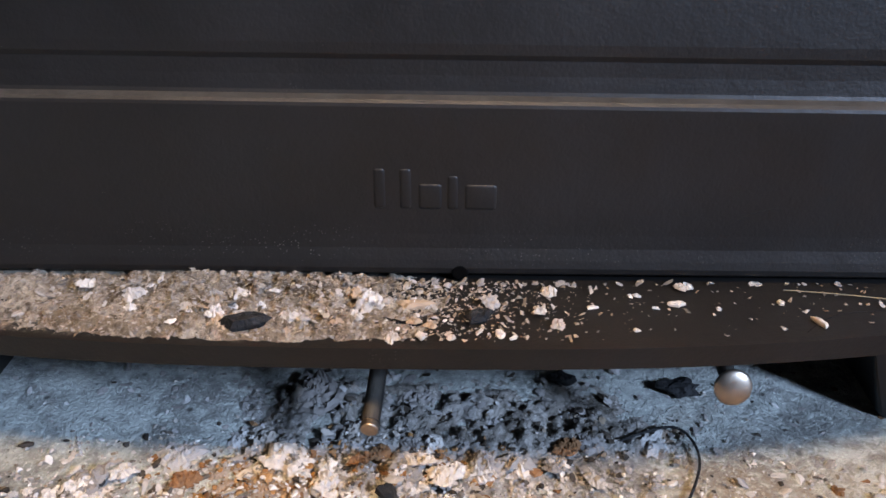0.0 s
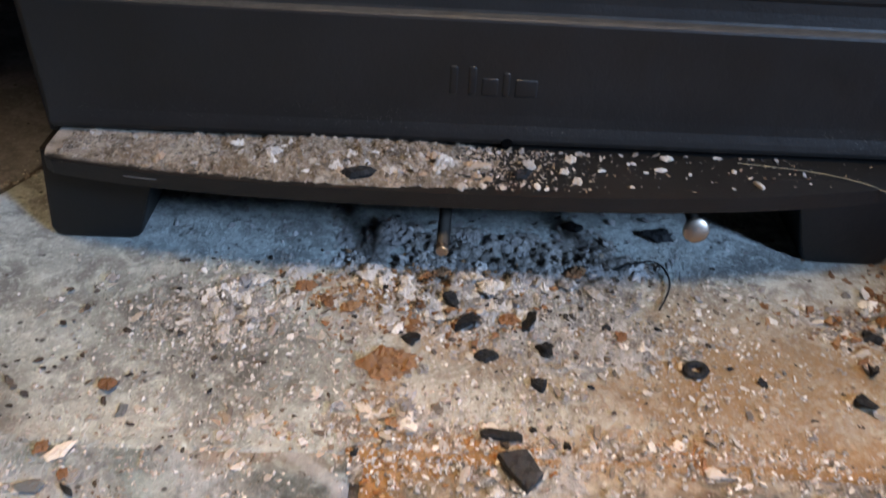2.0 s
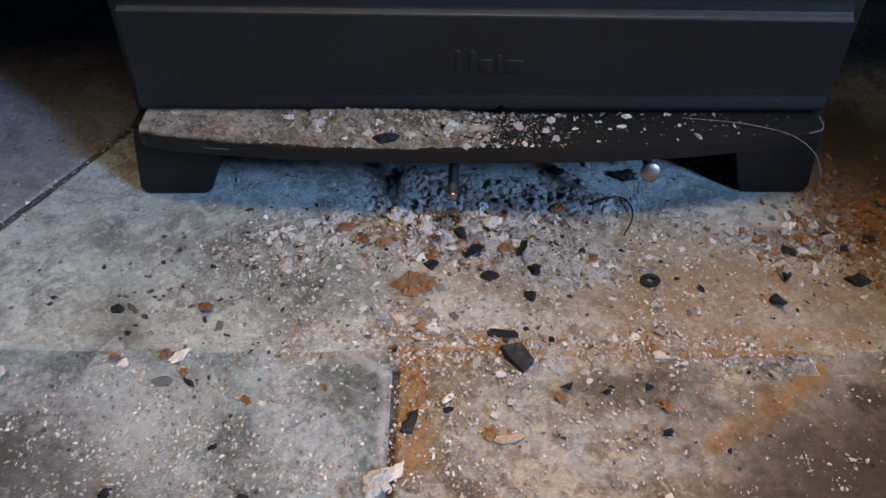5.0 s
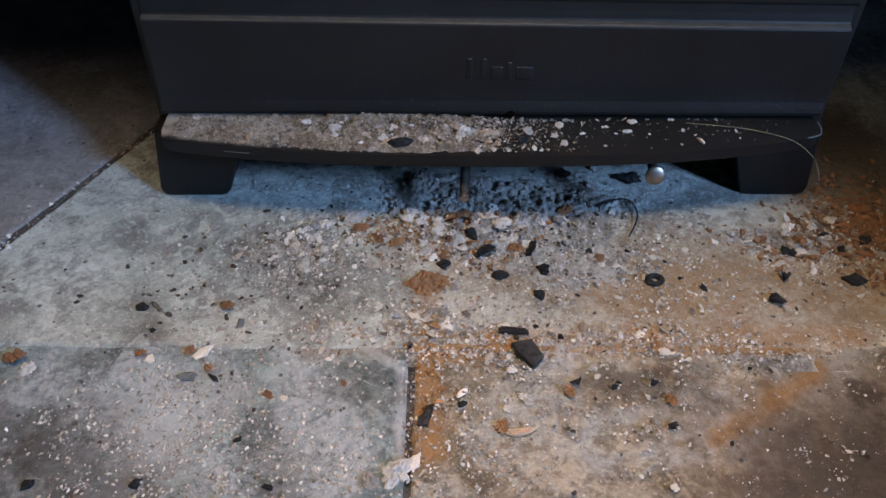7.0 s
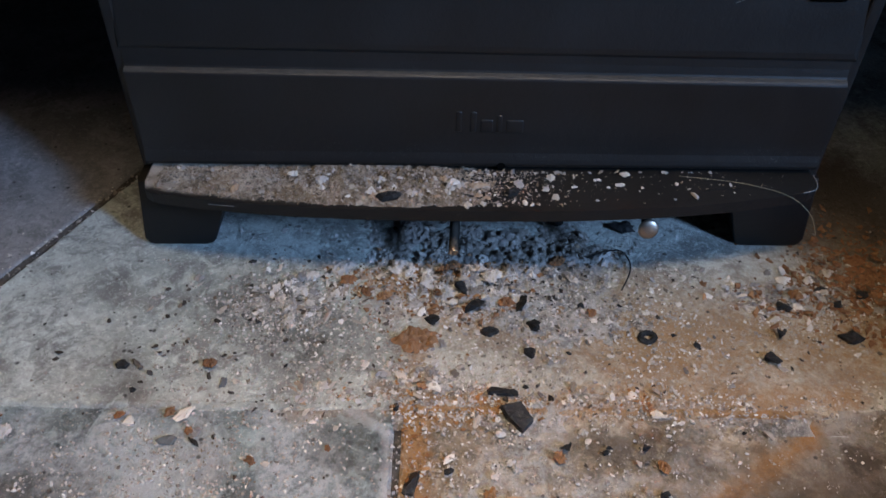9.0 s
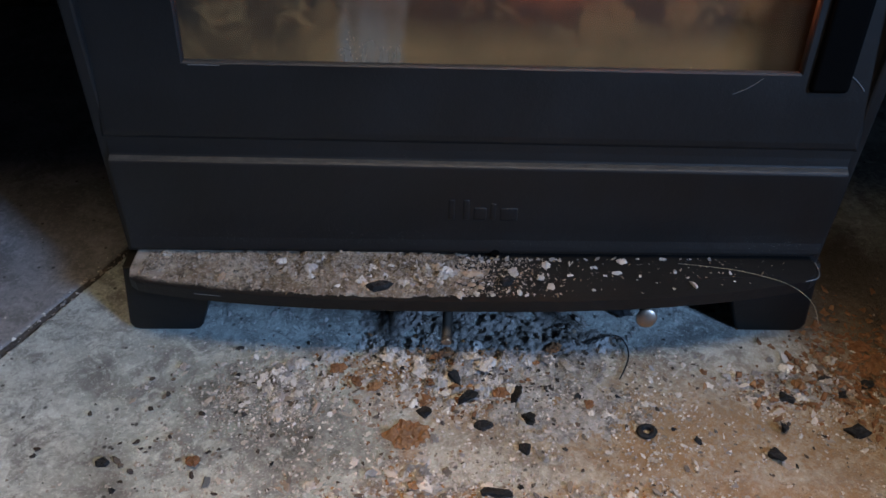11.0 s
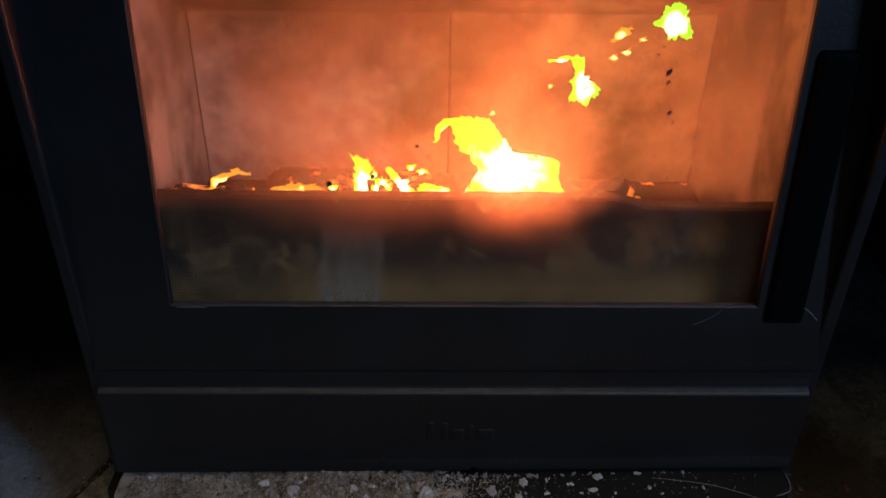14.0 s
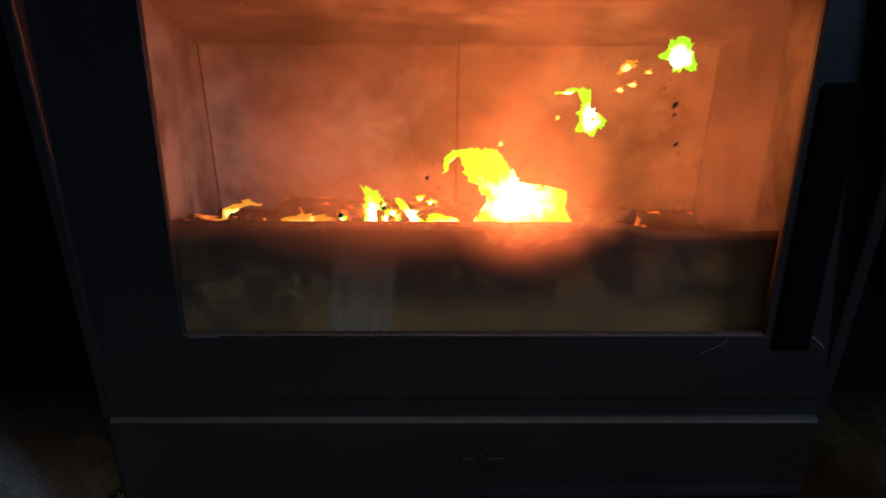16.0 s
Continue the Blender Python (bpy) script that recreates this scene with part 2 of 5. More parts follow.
def sooty_glass(name):
    """A clear pane with a thin film of soot and tar, wiped patches and dried drips; the film glows where the fire
    shines through it, and is thickened round the flames to paint in their halo.
    """
    m = Nodes(name)
    p = m.local()
    x, z = m.axis(p, 0), m.axis(p, 2)
    cloud, broad = m.noise(p, 15, 6, 0.65, 0.9), m.noise(p, 7, 5, 0.6, 0.5)
    low = m.span(m.math("ADD", z, m.math("MULTIPLY", m.math("SUBTRACT", cloud, 0.5), 0.03)), 0.030, 0.062, 1.0, 0.0)
    streak = m.noise(m.vmath("MULTIPLY", p, (1.0, 1.0, 0.15)).outputs[0], 120, 4, 0.6)
    ragged = m.math("MULTIPLY", m.math("SUBTRACT", m.noise(p, 70, 4), 0.5), 0.010)
    wipe = m.math("MULTIPLY", m.span(m.math("ADD", m.math("ABSOLUTE", m.math("SUBTRACT", m.math("ADD", x, 0.059), m.math("MULTIPLY", z, 0.08))), ragged), 0.0145, 0.0185, 1.0, 0.0), low)
    wipe = m.math("MULTIPLY", wipe, m.span(streak, 0.35, 0.65, 0.35, 1.0))
    cells = m.cells(p, 300)
    dots = m.math("MULTIPLY", m.span(cells.outputs["Distance"], 0.05, 0.20, 1.0, 0.0), m.span(m.axis(cells.outputs["Color"], 0), 0.93, 0.95))
    beads = m.cells(p, 520)
    bead = m.math("MULTIPLY", m.span(beads.outputs["Distance"], 0.08, 0.26, 1.0, 0.0), m.span(m.axis(beads.outputs["Color"], 1), 0.72, 0.76))
    column = m.math("MAXIMUM", m.span(m.math("ABSOLUTE", m.math("ADD", x, 0.068)), 0.003, 0.007, 1.0, 0.0), m.span(m.math("ABSOLUTE", m.math("ADD", x, 0.046)), 0.003, 0.006, 0.7, 0.0))
    dots = m.math("ADD", dots, m.math("MULTIPLY", m.math("MULTIPLY", bead, column), low), clamp=True)
    blot = m.span(m.noise(p, 34, 7, 0.7, 0.3), 0.50, 0.58)
    band = m.span(m.math("ADD", z, ragged), 0.006, 0.024, 1.0, 0.0)
    smear = m.span(m.vmath("DISTANCE", m.warped(p, 60, 0.02), (0.134, 0.009, 0.040)).outputs["Value"], 0.006, 0.016, 0.75, 0.0)
    mask = m.math("MAXIMUM", smear, m.math("MAXIMUM", m.math("MULTIPLY", blot, 0.5), m.math("MULTIPLY", band, m.span(cloud, 0.35, 0.6, 0.55, 1.0))))
    mask = m.math("MULTIPLY", mask, m.span(x, 0.128, 0.142, 1.0, 0.1))
    sooty = m.span(m.math("ADD", x, m.math("MULTIPLY", m.math("SUBTRACT", m.noise(p, 45, 5, 0.6), 0.5), 0.06)), -0.105, -0.070, 0.35, 1.0)
    smoky = m.math("MULTIPLY", m.span(m.noise(p, 38, 6, 0.65, 1.2), 0.50, 0.66), m.span(m.math("ABSOLUTE", m.math("ADD", x, 0.115)), 0.025, 0.05, 0.32, 0.0))
    film = m.math("MULTIPLY", low, m.math("ADD", m.math("MULTIPLY", m.span(mask, 0.0, 1.0, 0.04, 0.42), sooty), smoky))
    film = m.math("ADD", film, m.math("MULTIPLY", wipe, 0.30))
    film = m.math("ADD", film, m.math("MULTIPLY", m.span(broad, 0.41, 0.60, 0.06, 0.40), m.math("MULTIPLY", m.math("MULTIPLY", m.span(x, 0.1455, 0.149, 1.0, 0.08), m.span(x, 0.06, 0.115, 1.0, 0.6)), m.span(z, 0.050, 0.072, 0.0, 1.0))))
    veil = m.math("MULTIPLY", m.math("MULTIPLY", m.span(x, 0.075, 0.125, 0.0, 0.15), m.span(x, 0.1455, 0.149, 1.0, 0.0)), m.span(z, 0.060, 0.085))
    film = m.math("ADD", film, m.math("MULTIPLY", veil, m.span(cloud, 0.38, 0.62, 0.5, 1.0)))
    # Two blobs of extra film paint the bloom of the flames into the pane
    flame_halo = m.span(m.vmath("DISTANCE", m.vmath("MULTIPLY", m.warped(p, 30, 0.02), (0.8, 0, 1)).outputs[0], (0.022, 0, 0.071)).outputs["Value"], 0.006, 0.046, 1.0, 0.0)
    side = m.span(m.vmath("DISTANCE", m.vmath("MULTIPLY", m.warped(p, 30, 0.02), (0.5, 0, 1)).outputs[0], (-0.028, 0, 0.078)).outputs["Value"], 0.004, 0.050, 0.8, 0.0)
    flame_halo = m.math("MAXIMUM", flame_halo, side)
    film = m.math("ADD", m.math("MAXIMUM", film, m.math("MULTIPLY", flame_halo, 0.42)), m.math("MULTIPLY", dots, 0.5), clamp=True)
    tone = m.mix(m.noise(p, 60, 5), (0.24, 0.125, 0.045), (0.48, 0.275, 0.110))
    tone = m.mix(wipe, tone, (0.25, 0.215, 0.165))
    tone = m.mix(m.math("MULTIPLY", dots, 0.7), tone, (0.30, 0.27, 0.22))
    front = m.add("ShaderNodeBsdfDiffuse")
    m.put(tone, front.inputs[0])
    behind = m.add("ShaderNodeBsdfTranslucent")
    behind.inputs[0].default_value = (0.62, 0.42, 0.33, 1)
    both = m.add("ShaderNodeMixShader")
    m.put(m.math("MAXIMUM", m.span(z, 0.050, 0.064, 0.03, 0.65), m.math("MULTIPLY", flame_halo, 0.65)), both.inputs[0])
    m.tree.links.new(front.outputs[0], both.inputs[1])
    m.tree.links.new(behind.outputs[0], both.inputs[2])
    clear = m.add("ShaderNodeBsdfTransparent")
    gloss = m.add("ShaderNodeBsdfGlossy")
    gloss.inputs["Roughness"].default_value = 0.06
    fres = m.add("ShaderNodeFresnel")
    fres.inputs[0].default_value = 1.45
    a = m.add("ShaderNodeMixShader")
    m.put(m.math("MULTIPLY", fres.outputs[0], 0.5), a.inputs[0])
    m.tree.links.new(clear.outputs[0], a.inputs[1])
    m.tree.links.new(gloss.outputs[0], a.inputs[2])
    b = m.add("ShaderNodeMixShader")
    m.put(film, b.inputs[0])
    m.tree.links.new(a.outputs[0], b.inputs[1])
    m.tree.links.new(both.outputs[0], b.inputs[2])
    m.tree.links.new(b.outputs[0], m.out.inputs[0])
    return m.mat


def flame(name, core, edge, power):
    """Burning gas: hottest and whitest at its heart."""
    m = Nodes(name)
    p = m.vmath("MULTIPLY", m.add("ShaderNodeTexCoord").outputs["Generated"], (1, 0, 1)).outputs[0]
    d = m.vmath("DISTANCE", p, (0.5, 0.0, 0.44)).outputs["Value"]
    n = m.noise(m.coord(), 90, 5, 0.6, 1.0)
    f = m.span(m.math("ADD", d, m.math("MULTIPLY", m.math("SUBTRACT", n, 0.5), 0.5)), 0.15, 0.33)
    e = m.add("ShaderNodeEmission")
    m.put(m.mix(f, core, edge), e.inputs[0])
    m.put(m.span(f, 0.0, 1.0, power, power * 0.28), e.inputs[1])
    m.tree.links.new(e.outputs[0], m.out.inputs[0])
    return m.mat


def ember(name):
    m = Nodes(name)
    p = m.coord()
    n = m.noise(p, 120, 5, 0.7)
    b = m.add("ShaderNodeBsdfPrincipled")
    m.put(m.mix(n, (0.012, 0.010, 0.009), (0.10, 0.085, 0.075)), b.inputs["Base Color"])
    b.inputs["Roughness"].default_value = 0.9
    b.inputs["Emission Color"].default_value = (1.0, 0.22, 0.04, 1)
    m.put(m.span(m.noise(p, 55, 4, 0.7), 0.56, 0.7, 0.0, 7.0), b.inputs["Emission Strength"])
    m.put(m.bump(n, 0.7, 0.004), b.inputs["Normal"])
    m.tree.links.new(b.outputs[0], m.out.inputs[0])
    return m.mat


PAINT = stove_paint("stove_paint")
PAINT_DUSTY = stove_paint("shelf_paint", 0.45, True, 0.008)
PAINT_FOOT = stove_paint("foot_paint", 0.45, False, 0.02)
PAINT_BLACK = plain("black_handle_paint", (0.002, 0.002, 0.002), 0.7, 0.0, 300, 0.1, 0.04)
IRON_DARK = plain("dark_cast_iron", (0.018, 0.017, 0.017), 0.6)
RETAINER = plain("scaled_steel", (0.026, 0.017, 0.008), 0.85, 0.0, 120, 0.4)
STEEL = brushed_steel("brushed_steel")
BRICK = firebrick("vermiculite_lining")
BRICK_SOOTY = firebrick("sooty_lining", 0.42)
BRICK_BAFFLE = firebrick("baffle_lining", 0.65)
GLASS = sooty_glass("sooty_glass")
FLAME = flame("flame", (0.75, 1.0, 0.60), (0.16, 0.95, 0.02), 28.0)
FLAME_LOW = flame("low_flame", (1.0, 0.85, 0.25), (1.0, 0.42, 0.04), 14.0)
EMBER = ember("ember")
COAL = charcoal("charcoal")
STONE_A = stone("beige_flagstone", (0.360, 0.398, 0.376), (0.50, 0.55, 0.52), (0.205, 0.212, 0.202), 0.14, 0.28,
                [((-0.03, -0.128), (0.20, -0.122), 0.014, 0.7), ((-0.045, -0.045), (-0.005, -0.06), 0.028, 0.75), ((-0.04, -0.085), (-0.03, -0.115), 0.012, 0.6), ((0.05, -0.06), (0.06, -0.05), 0.015, 0.6), ((0.10, -0.09), (0.26, -0.07), 0.08, 0.9), ((0.0, -0.08), (0.10, -0.07), 0.06, 0.5), ((0.22, 0.03), (0.32, -0.02), 0.07, 0.7)], 0.0, 0.75,
                # The first three are soot smudges; the right-hand ones paint in shade
                [((-0.145, -0.055), (-0.085, -0.075), 0.035, 0.5), ((-0.10, -0.10), (-0.06, -0.10), 0.02, 0.4), ((-0.21, -0.10), (-0.19, -0.12), 0.02, 0.35), ((0.27, 0.06), (0.36, -0.06), 0.10, 0.9), ((0.30, -0.06), (0.36, -0.13), 0.08, 0.8), ((0.225, 0.02), (0.26, 0.08), 0.04, 0.6)])
STONE_B = stone("grey_flagstone", (0.172, 0.218, 0.222), (0.385, 0.470, 0.470), (0.085, 0.104, 0.106), 0.10, 0.50, [((-0.10, -0.135), (-0.055, -0.132), 0.012, 0.5)], 0.85, 1.0, [((-0.30, -0.16), (-0.24, -0.19), 0.03, 0.5), ((-0.08, -0.155), (-0.06, -0.16), 0.02, 0.45), ((-0.15, -0.25), (-0.06, -0.26), 0.035, 0.5), ((-0.22, -0.20), (-0.17, -0.24), 0.045, 0.7), ((-0.12, -0.19), (-0.10, -0.22), 0.02, 0.4), ((-0.29, -0.24), (-0.20, -0.27), 0.05, 0.8)],
                [((-0.0485, -0.150), (-0.0475, -0.200), 0.005, 0.85), ((-0.074, -0.131), (-0.049, -0.149), 0.004, 0.6), ((-0.145, -0.165), (-0.175, -0.215), 0.022, 0.5), ((-0.165, -0.150), (-0.175, -0.215), 0.012, 0.35)])
STONE_C = stone("brown_flagstone", (0.225, 0.190, 0.142), (0.395, 0.345, 0.272), (0.112, 0.092, 0.066), 0.45, 0.22,
                [((-0.045, -0.135), (0.02, -0.128), 0.014, 0.95), ((-0.038, -0.14), (-0.034, -0.20), 0.013, 0.95),
                 ((0.02, -0.130), (0.17, -0.128), 0.010, 0.7), ((0.172, -0.126), (0.172, -0.145), 0.009, 1.0), ((0.172, -0.145), (0.146, -0.165), 0.009, 1.0), ((0.146, -0.165), (0.110, -0.188), 0.009, 1.0), ((0.14, -0.21), (0.32, -0.17), 0.07, 0.6)], 0.45, 0.7,
                # Strokes from x 0.15 on paint the fall-off of light over dark stains
                [((0.15, -0.205), (0.33, -0.19), 0.055, 0.75), ((0.21, -0.21), (0.33, -0.19), 0.10, 0.95), ((0.07, -0.165), (0.11, -0.172), 0.022, 0.4), ((0.10, -0.215), (0.14, -0.225), 0.025, 0.5), ((0.25, -0.170), (0.36, -0.16), 0.05, 0.8), ((0.195, -0.160), (0.25, -0.163), 0.012, 0.8), ((0.06, -0.155), (0.10, -0.15), 0.02, 0.5)])
STONE_L = stone("slate_flagstone", (0.155, 0.155, 0.158), (0.205, 0.205, 0.21), (0.12, 0.12, 0.122), 0.03, 0.3, (), 0.0, 0.25)
SAND = stone("joint_sand", (0.060, 0.056, 0.052), (0.105, 0.097, 0.088), (0.03, 0.027, 0.024), 0.25, 0.15)
FILL = stone("rusty_joint_dust", (0.30, 0.235, 0.16), (0.42, 0.37, 0.30), (0.13, 0.085, 0.045), 0.75, 0.6, [((-0.045, -0.134), (0.02, -0.130), 0.012, 1.0), ((0.02, -0.131), (0.17, -0.131), 0.008, 0.75)])
ASH_BED = stone("ash_bed", (0.27, 0.255, 0.23), (0.45, 0.435, 0.41), (0.10, 0.088, 0.072), 0.55, 0.5,
                [((-0.07, -0.042), (-0.045, -0.038), 0.018, 0.9), ((-0.015, -0.030), (0.0, -0.026), 0.010, 0.8), ((-0.06, -0.124), (0.02, -0.128), 0.007, 0.8), ((0.04, -0.128), (0.16, -0.128), 0.007, 0.6)], 0.3, 1.0)
SAWDUST = stone("shelf_sawdust", (0.22, 0.170, 0.118), (0.46, 0.405, 0.340), (0.085, 0.058, 0.035), 0.45, 0.6, (), 0.0, 0.9)
SOOTY_WALL = stone("sooty_masonry", (0.055, 0.045, 0.038), (0.10, 0.085, 0.07), (0.02, 0.018, 0.016), 0.3, 0.1)
PLASTER = plain("painted_plaster", (0.16, 0.145, 0.125), 0.9, 0.0, 90, 0.2)
BOARDS = plain("floor_boards", (0.22, 0.13, 0.07), 0.6, 0.0, 60, 0.2)
CHIPS = crumbs("wood_chips", [(0.0, (0.29, 0.26, 0.225)), (0.25, (0.47, 0.45, 0.42)), (0.5, (0.19, 0.16, 0.13)), (0.7, (0.64, 0.63, 0.61)), (0.85, (0.06, 0.052, 0.045)), (1.0, (0.30, 0.24, 0.18))])
GRIT = crumbs("ash_and_grit", [(0.0, (0.46, 0.44, 0.41)), (0.35, (0.27, 0.245, 0.22)), (0.62, (0.70, 0.69, 0.66)), (0.84, (0.12, 0.11, 0.10)), (0.93, (0.22, 0.175, 0.13)), (1.0, (0.64, 0.62, 0.58))])
BLACK_GRIT = crumbs("charcoal_crumbs", [(0.0, (0.012, 0.011, 0.010)), (0.7, (0.03, 0.027, 0.025)), (1.0, (0.09, 0.08, 0.07))], 0.7)
PALE_CHIP = crumbs("pale_chip", [(0.0, (0.55, 0.53, 0.49)), (0.5, (0.42, 0.38, 0.33)), (1.0, (0.58, 0.565, 0.54))], 0.85, 0.22)
SHELF_DUST = crumbs("shelf_dust", [(0.0, (0.22, 0.18, 0.14)), (0.3, (0.36, 0.32, 0.27)), (0.55, (0.15, 0.11, 0.08)), (0.75, (0.42, 0.39, 0.35)), (0.9, (0.07, 0.055, 0.04)), (1.0, (0.28, 0.21, 0.14))])
RUST_CHIP = crumbs("bark_chip", [(0.0, (0.22, 0.105, 0.048)), (0.5, (0.13, 0.062, 0.03)), (1.0, (0.27, 0.15, 0.075))])
OCHRE = crumbs("ochre_crumbs", [(0.0, (0.30, 0.15, 0.055)), (0.4, (0.20, 0.09, 0.035)), (0.7, (0.36, 0.21, 0.10)), (1.0, (0.11, 0.055, 0.025))])
COAL_SHINY = charcoal("shiny_charcoal", 0.36, 0.45)
SLATE = plain("slate_grey_char", (0.085, 0.095, 0.100), 0.7, 0.0, 420, 0.4, 0.3)
BARE_WOOD = crumbs("bare_wood", [(0.0, (0.33, 0.235, 0.16)), (1.0, (0.40, 0.30, 0.21))], 0.8, 0.3)
ASH_FLAKE = crumbs("ash_flake", [(0.0, (0.30, 0.30, 0.30)), (0.5, (0.17, 0.165, 0.16)), (1.0, (0.42, 0.42, 0.41))])


# ---------------------------------------------------------------- mesh helpers
def finish(name, bm, material, parent=None, label="", smooth=False):
    me = bpy.data.meshes.new(name)
    bmesh.ops.recalc_face_normals(bm, faces=bm.faces)
    bm.to_mesh(me)
    bm.free()
    me.materials.append(material)
    if smooth:
        me.polygons.foreach_set("use_smooth", [True] * len(me.polygons))
    ob = new(name, me)
    if parent is not None:
        ob.parent = parent
    if label:
        ob["label"] = label
    return ob


def part(name, bm, material, parent, label="", smooth=False):
    return finish(name, bm, material, parent, label, smooth)


def empty(name, place=(0, 0, 0)):
    ob = new(name)
    ob.location = place
    ob.empty_display_size = 0.05
    return ob


def box(lo, hi, bevel=0.0, segs=2):
    bm = bmesh.new()
    bmesh.ops.create_cube(bm, size=1)
    for v in bm.verts:
        v.co = [lo[i] + (v.co[i] + 0.5) * (hi[i] - lo[i]) for i in range(3)]
    if bevel:
        bmesh.ops.bevel(bm, geom=bm.edges[:], offset=bevel, segments=segs, affect="EDGES", profile=0.5)
    return bm


def extrude_profile(points, x0, x1, steps=1):
    """A closed outline of (y, z) swept along x."""
    bm = bmesh.new()
    rings = []
    for i in range(steps + 1):
        x = x0 + (x1 - x0) * i / steps
        rings.append([bm.verts.new((x, y, z)) for y, z in points])
    n = len(points)
    for a, b in zip(rings, rings[1:]):
        for k in range(n):
            bm.faces.new((a[k], a[(k + 1) % n], b[(k + 1) % n], b[k]))
    bm.faces.new(rings[0])
    bm.faces.new(rings[-1][::-1])
    return bm


def prism(outline, z0, z1, bevel=0.0):
    """A closed outline of (x, y) raised from z0 to z1."""
    bm = bmesh.new()
    low = [bm.verts.new((x, y, z0)) for x, y in outline]
    top = [bm.verts.new((x, y, z1)) for x, y in outline]
    n = len(outline)
    bm.faces.new(low[::-1])
    up = bm.faces.new(top)
    for k in range(n):
        bm.faces.new((low[k], low[(k + 1) % n], top[(k + 1) % n], top[k]))
    if bevel:
        bmesh.ops.bevel(bm, geom=list(up.edges), offset=bevel, segments=2, affect="EDGES", profile=0.5)
    return bm


def rod(a, b, radius, segs=20, bevel=0.0):
    a, b = Vector(a), Vector(b)
    bm = bmesh.new()
    bmesh.ops.create_cone(bm, cap_ends=True, segments=segs, radius1=radius, radius2=radius, depth=(b - a).length)
    if bevel:
        rim = [e for e in bm.edges if abs(e.verts[0].co.z - e.verts[1].co.z) < 1e-6]
        bmesh.ops.bevel(bm, geom=rim, offset=bevel, segments=2, affect="EDGES", profile=0.5)
    q = (b - a).to_track_quat("Z", "Y").to_matrix().to_4x4()
    bmesh.ops.transform(bm, matrix=Matrix.Translation((a + b) / 2) @ q, verts=bm.verts)
    return bm


def wob(x, y, z=0.0, s=1.0):
    return noise.noise(Vector((x * s, y * s, z * s)))


# ---------------------------------------------------------------- hearth
hearth = tagged(empty("hearth"), "worn stone hearth of large uneven flagstones with sandy joints", "hearth", kind="structure")


def slab(x0, x1, y0, y1, material, label, nx, ny, left=None, right=None, top=0.0, seed=0.0, worn=0.006):
    """One flagstone: an uneven top with chipped, rounded borders and a skirt."""
    bm = bmesh.new()
    grid = []
    for j in range(ny + 1):
        v = 0.5 - 0.5 * math.cos(math.pi * j / ny)
        row = []
        for i in range(nx + 1):
            u = 0.5 - 0.5 * math.cos(math.pi * i / nx)
            y = y0 + (y1 - y0) * v
            a = left(y) if left else x0
            b = right(y) if right else x1
            x = a + (b - a) * u
            rough_x = 0.0020 * wob(3.1 + seed, y * 60, 0.3) + 0.0025 * wob(seed, y * 190, 0.7)
            rough_y = 0.0016 * wob(x * 45, 7.7 + seed, 0.3) + 0.0018 * wob(x * 170, seed, 0.9)
            ex, ey = min(u, 1 - u) * (b - a), min(v, 1 - v) * (y1 - y0)
            e = min(ex, ey)
            drop = worn * max(0.0, 1 - e / (worn + 0.5 * worn * wob(x * 30, y * 30, seed))) ** 2
            z = top + 0.0016 * wob(x, y, seed, 9) + 0.0009 * wob(x, y, seed + 3, 40) - drop
            row.append(bm.verts.new((x + rough_x * (i in (0, nx)), y + rough_y * (j in (0, ny)), z)))
        grid.append(row)
    for j in range(ny):
        for i in range(nx):
            bm.faces.new((grid[j][i], grid[j][i + 1], grid[j + 1][i + 1], grid[j + 1][i]))
    rim = grid[0] + [r[-1] for r in grid[1:]] + grid[-1][-2::-1] + [r[0] for r in grid[-2:0:-1]]
    low = [bm.verts.new((v.co.x, v.co.y, -0.04)) for v in rim]
    n = len(rim)
    for k in range(n):
        bm.faces.new((rim[k], low[k], low[(k + 1) % n], rim[(k + 1) % n]))
    return part("flagstone", bm, material, hearth, label, smooth=True)


def splay(y):
    return -0.272 + (y - 0.0) * 0.5


slab(0, 0.75, -0.1303, 0.47, STONE_A, "beige-grey flagstone dusted with ash", 150, 120, left=lambda y: splay(y) + 0.0036, seed=1.0, worn=0.0012)
slab(0, 0, -0.1295, 0.47, STONE_L, "blue-grey smooth flagstone", 60, 80, left=lambda y: -0.85, right=lambda y: splay(y) - 0.0036, top=-0.001, seed=2.0, worn=0.002)
slab(-0.85, -0.0465, -0.60, -0.1312, STONE_B, "grey flagstone with pale dusty patches", 150, 110, top=-0.0005, seed=3.0, worn=0.0035)
slab(-0.0435, 0.75, -0.60, -0.1316, STONE_C, "brown flagstone with rust stains", 150, 110, top=-0.0012, seed=4.0, worn=0.0025)


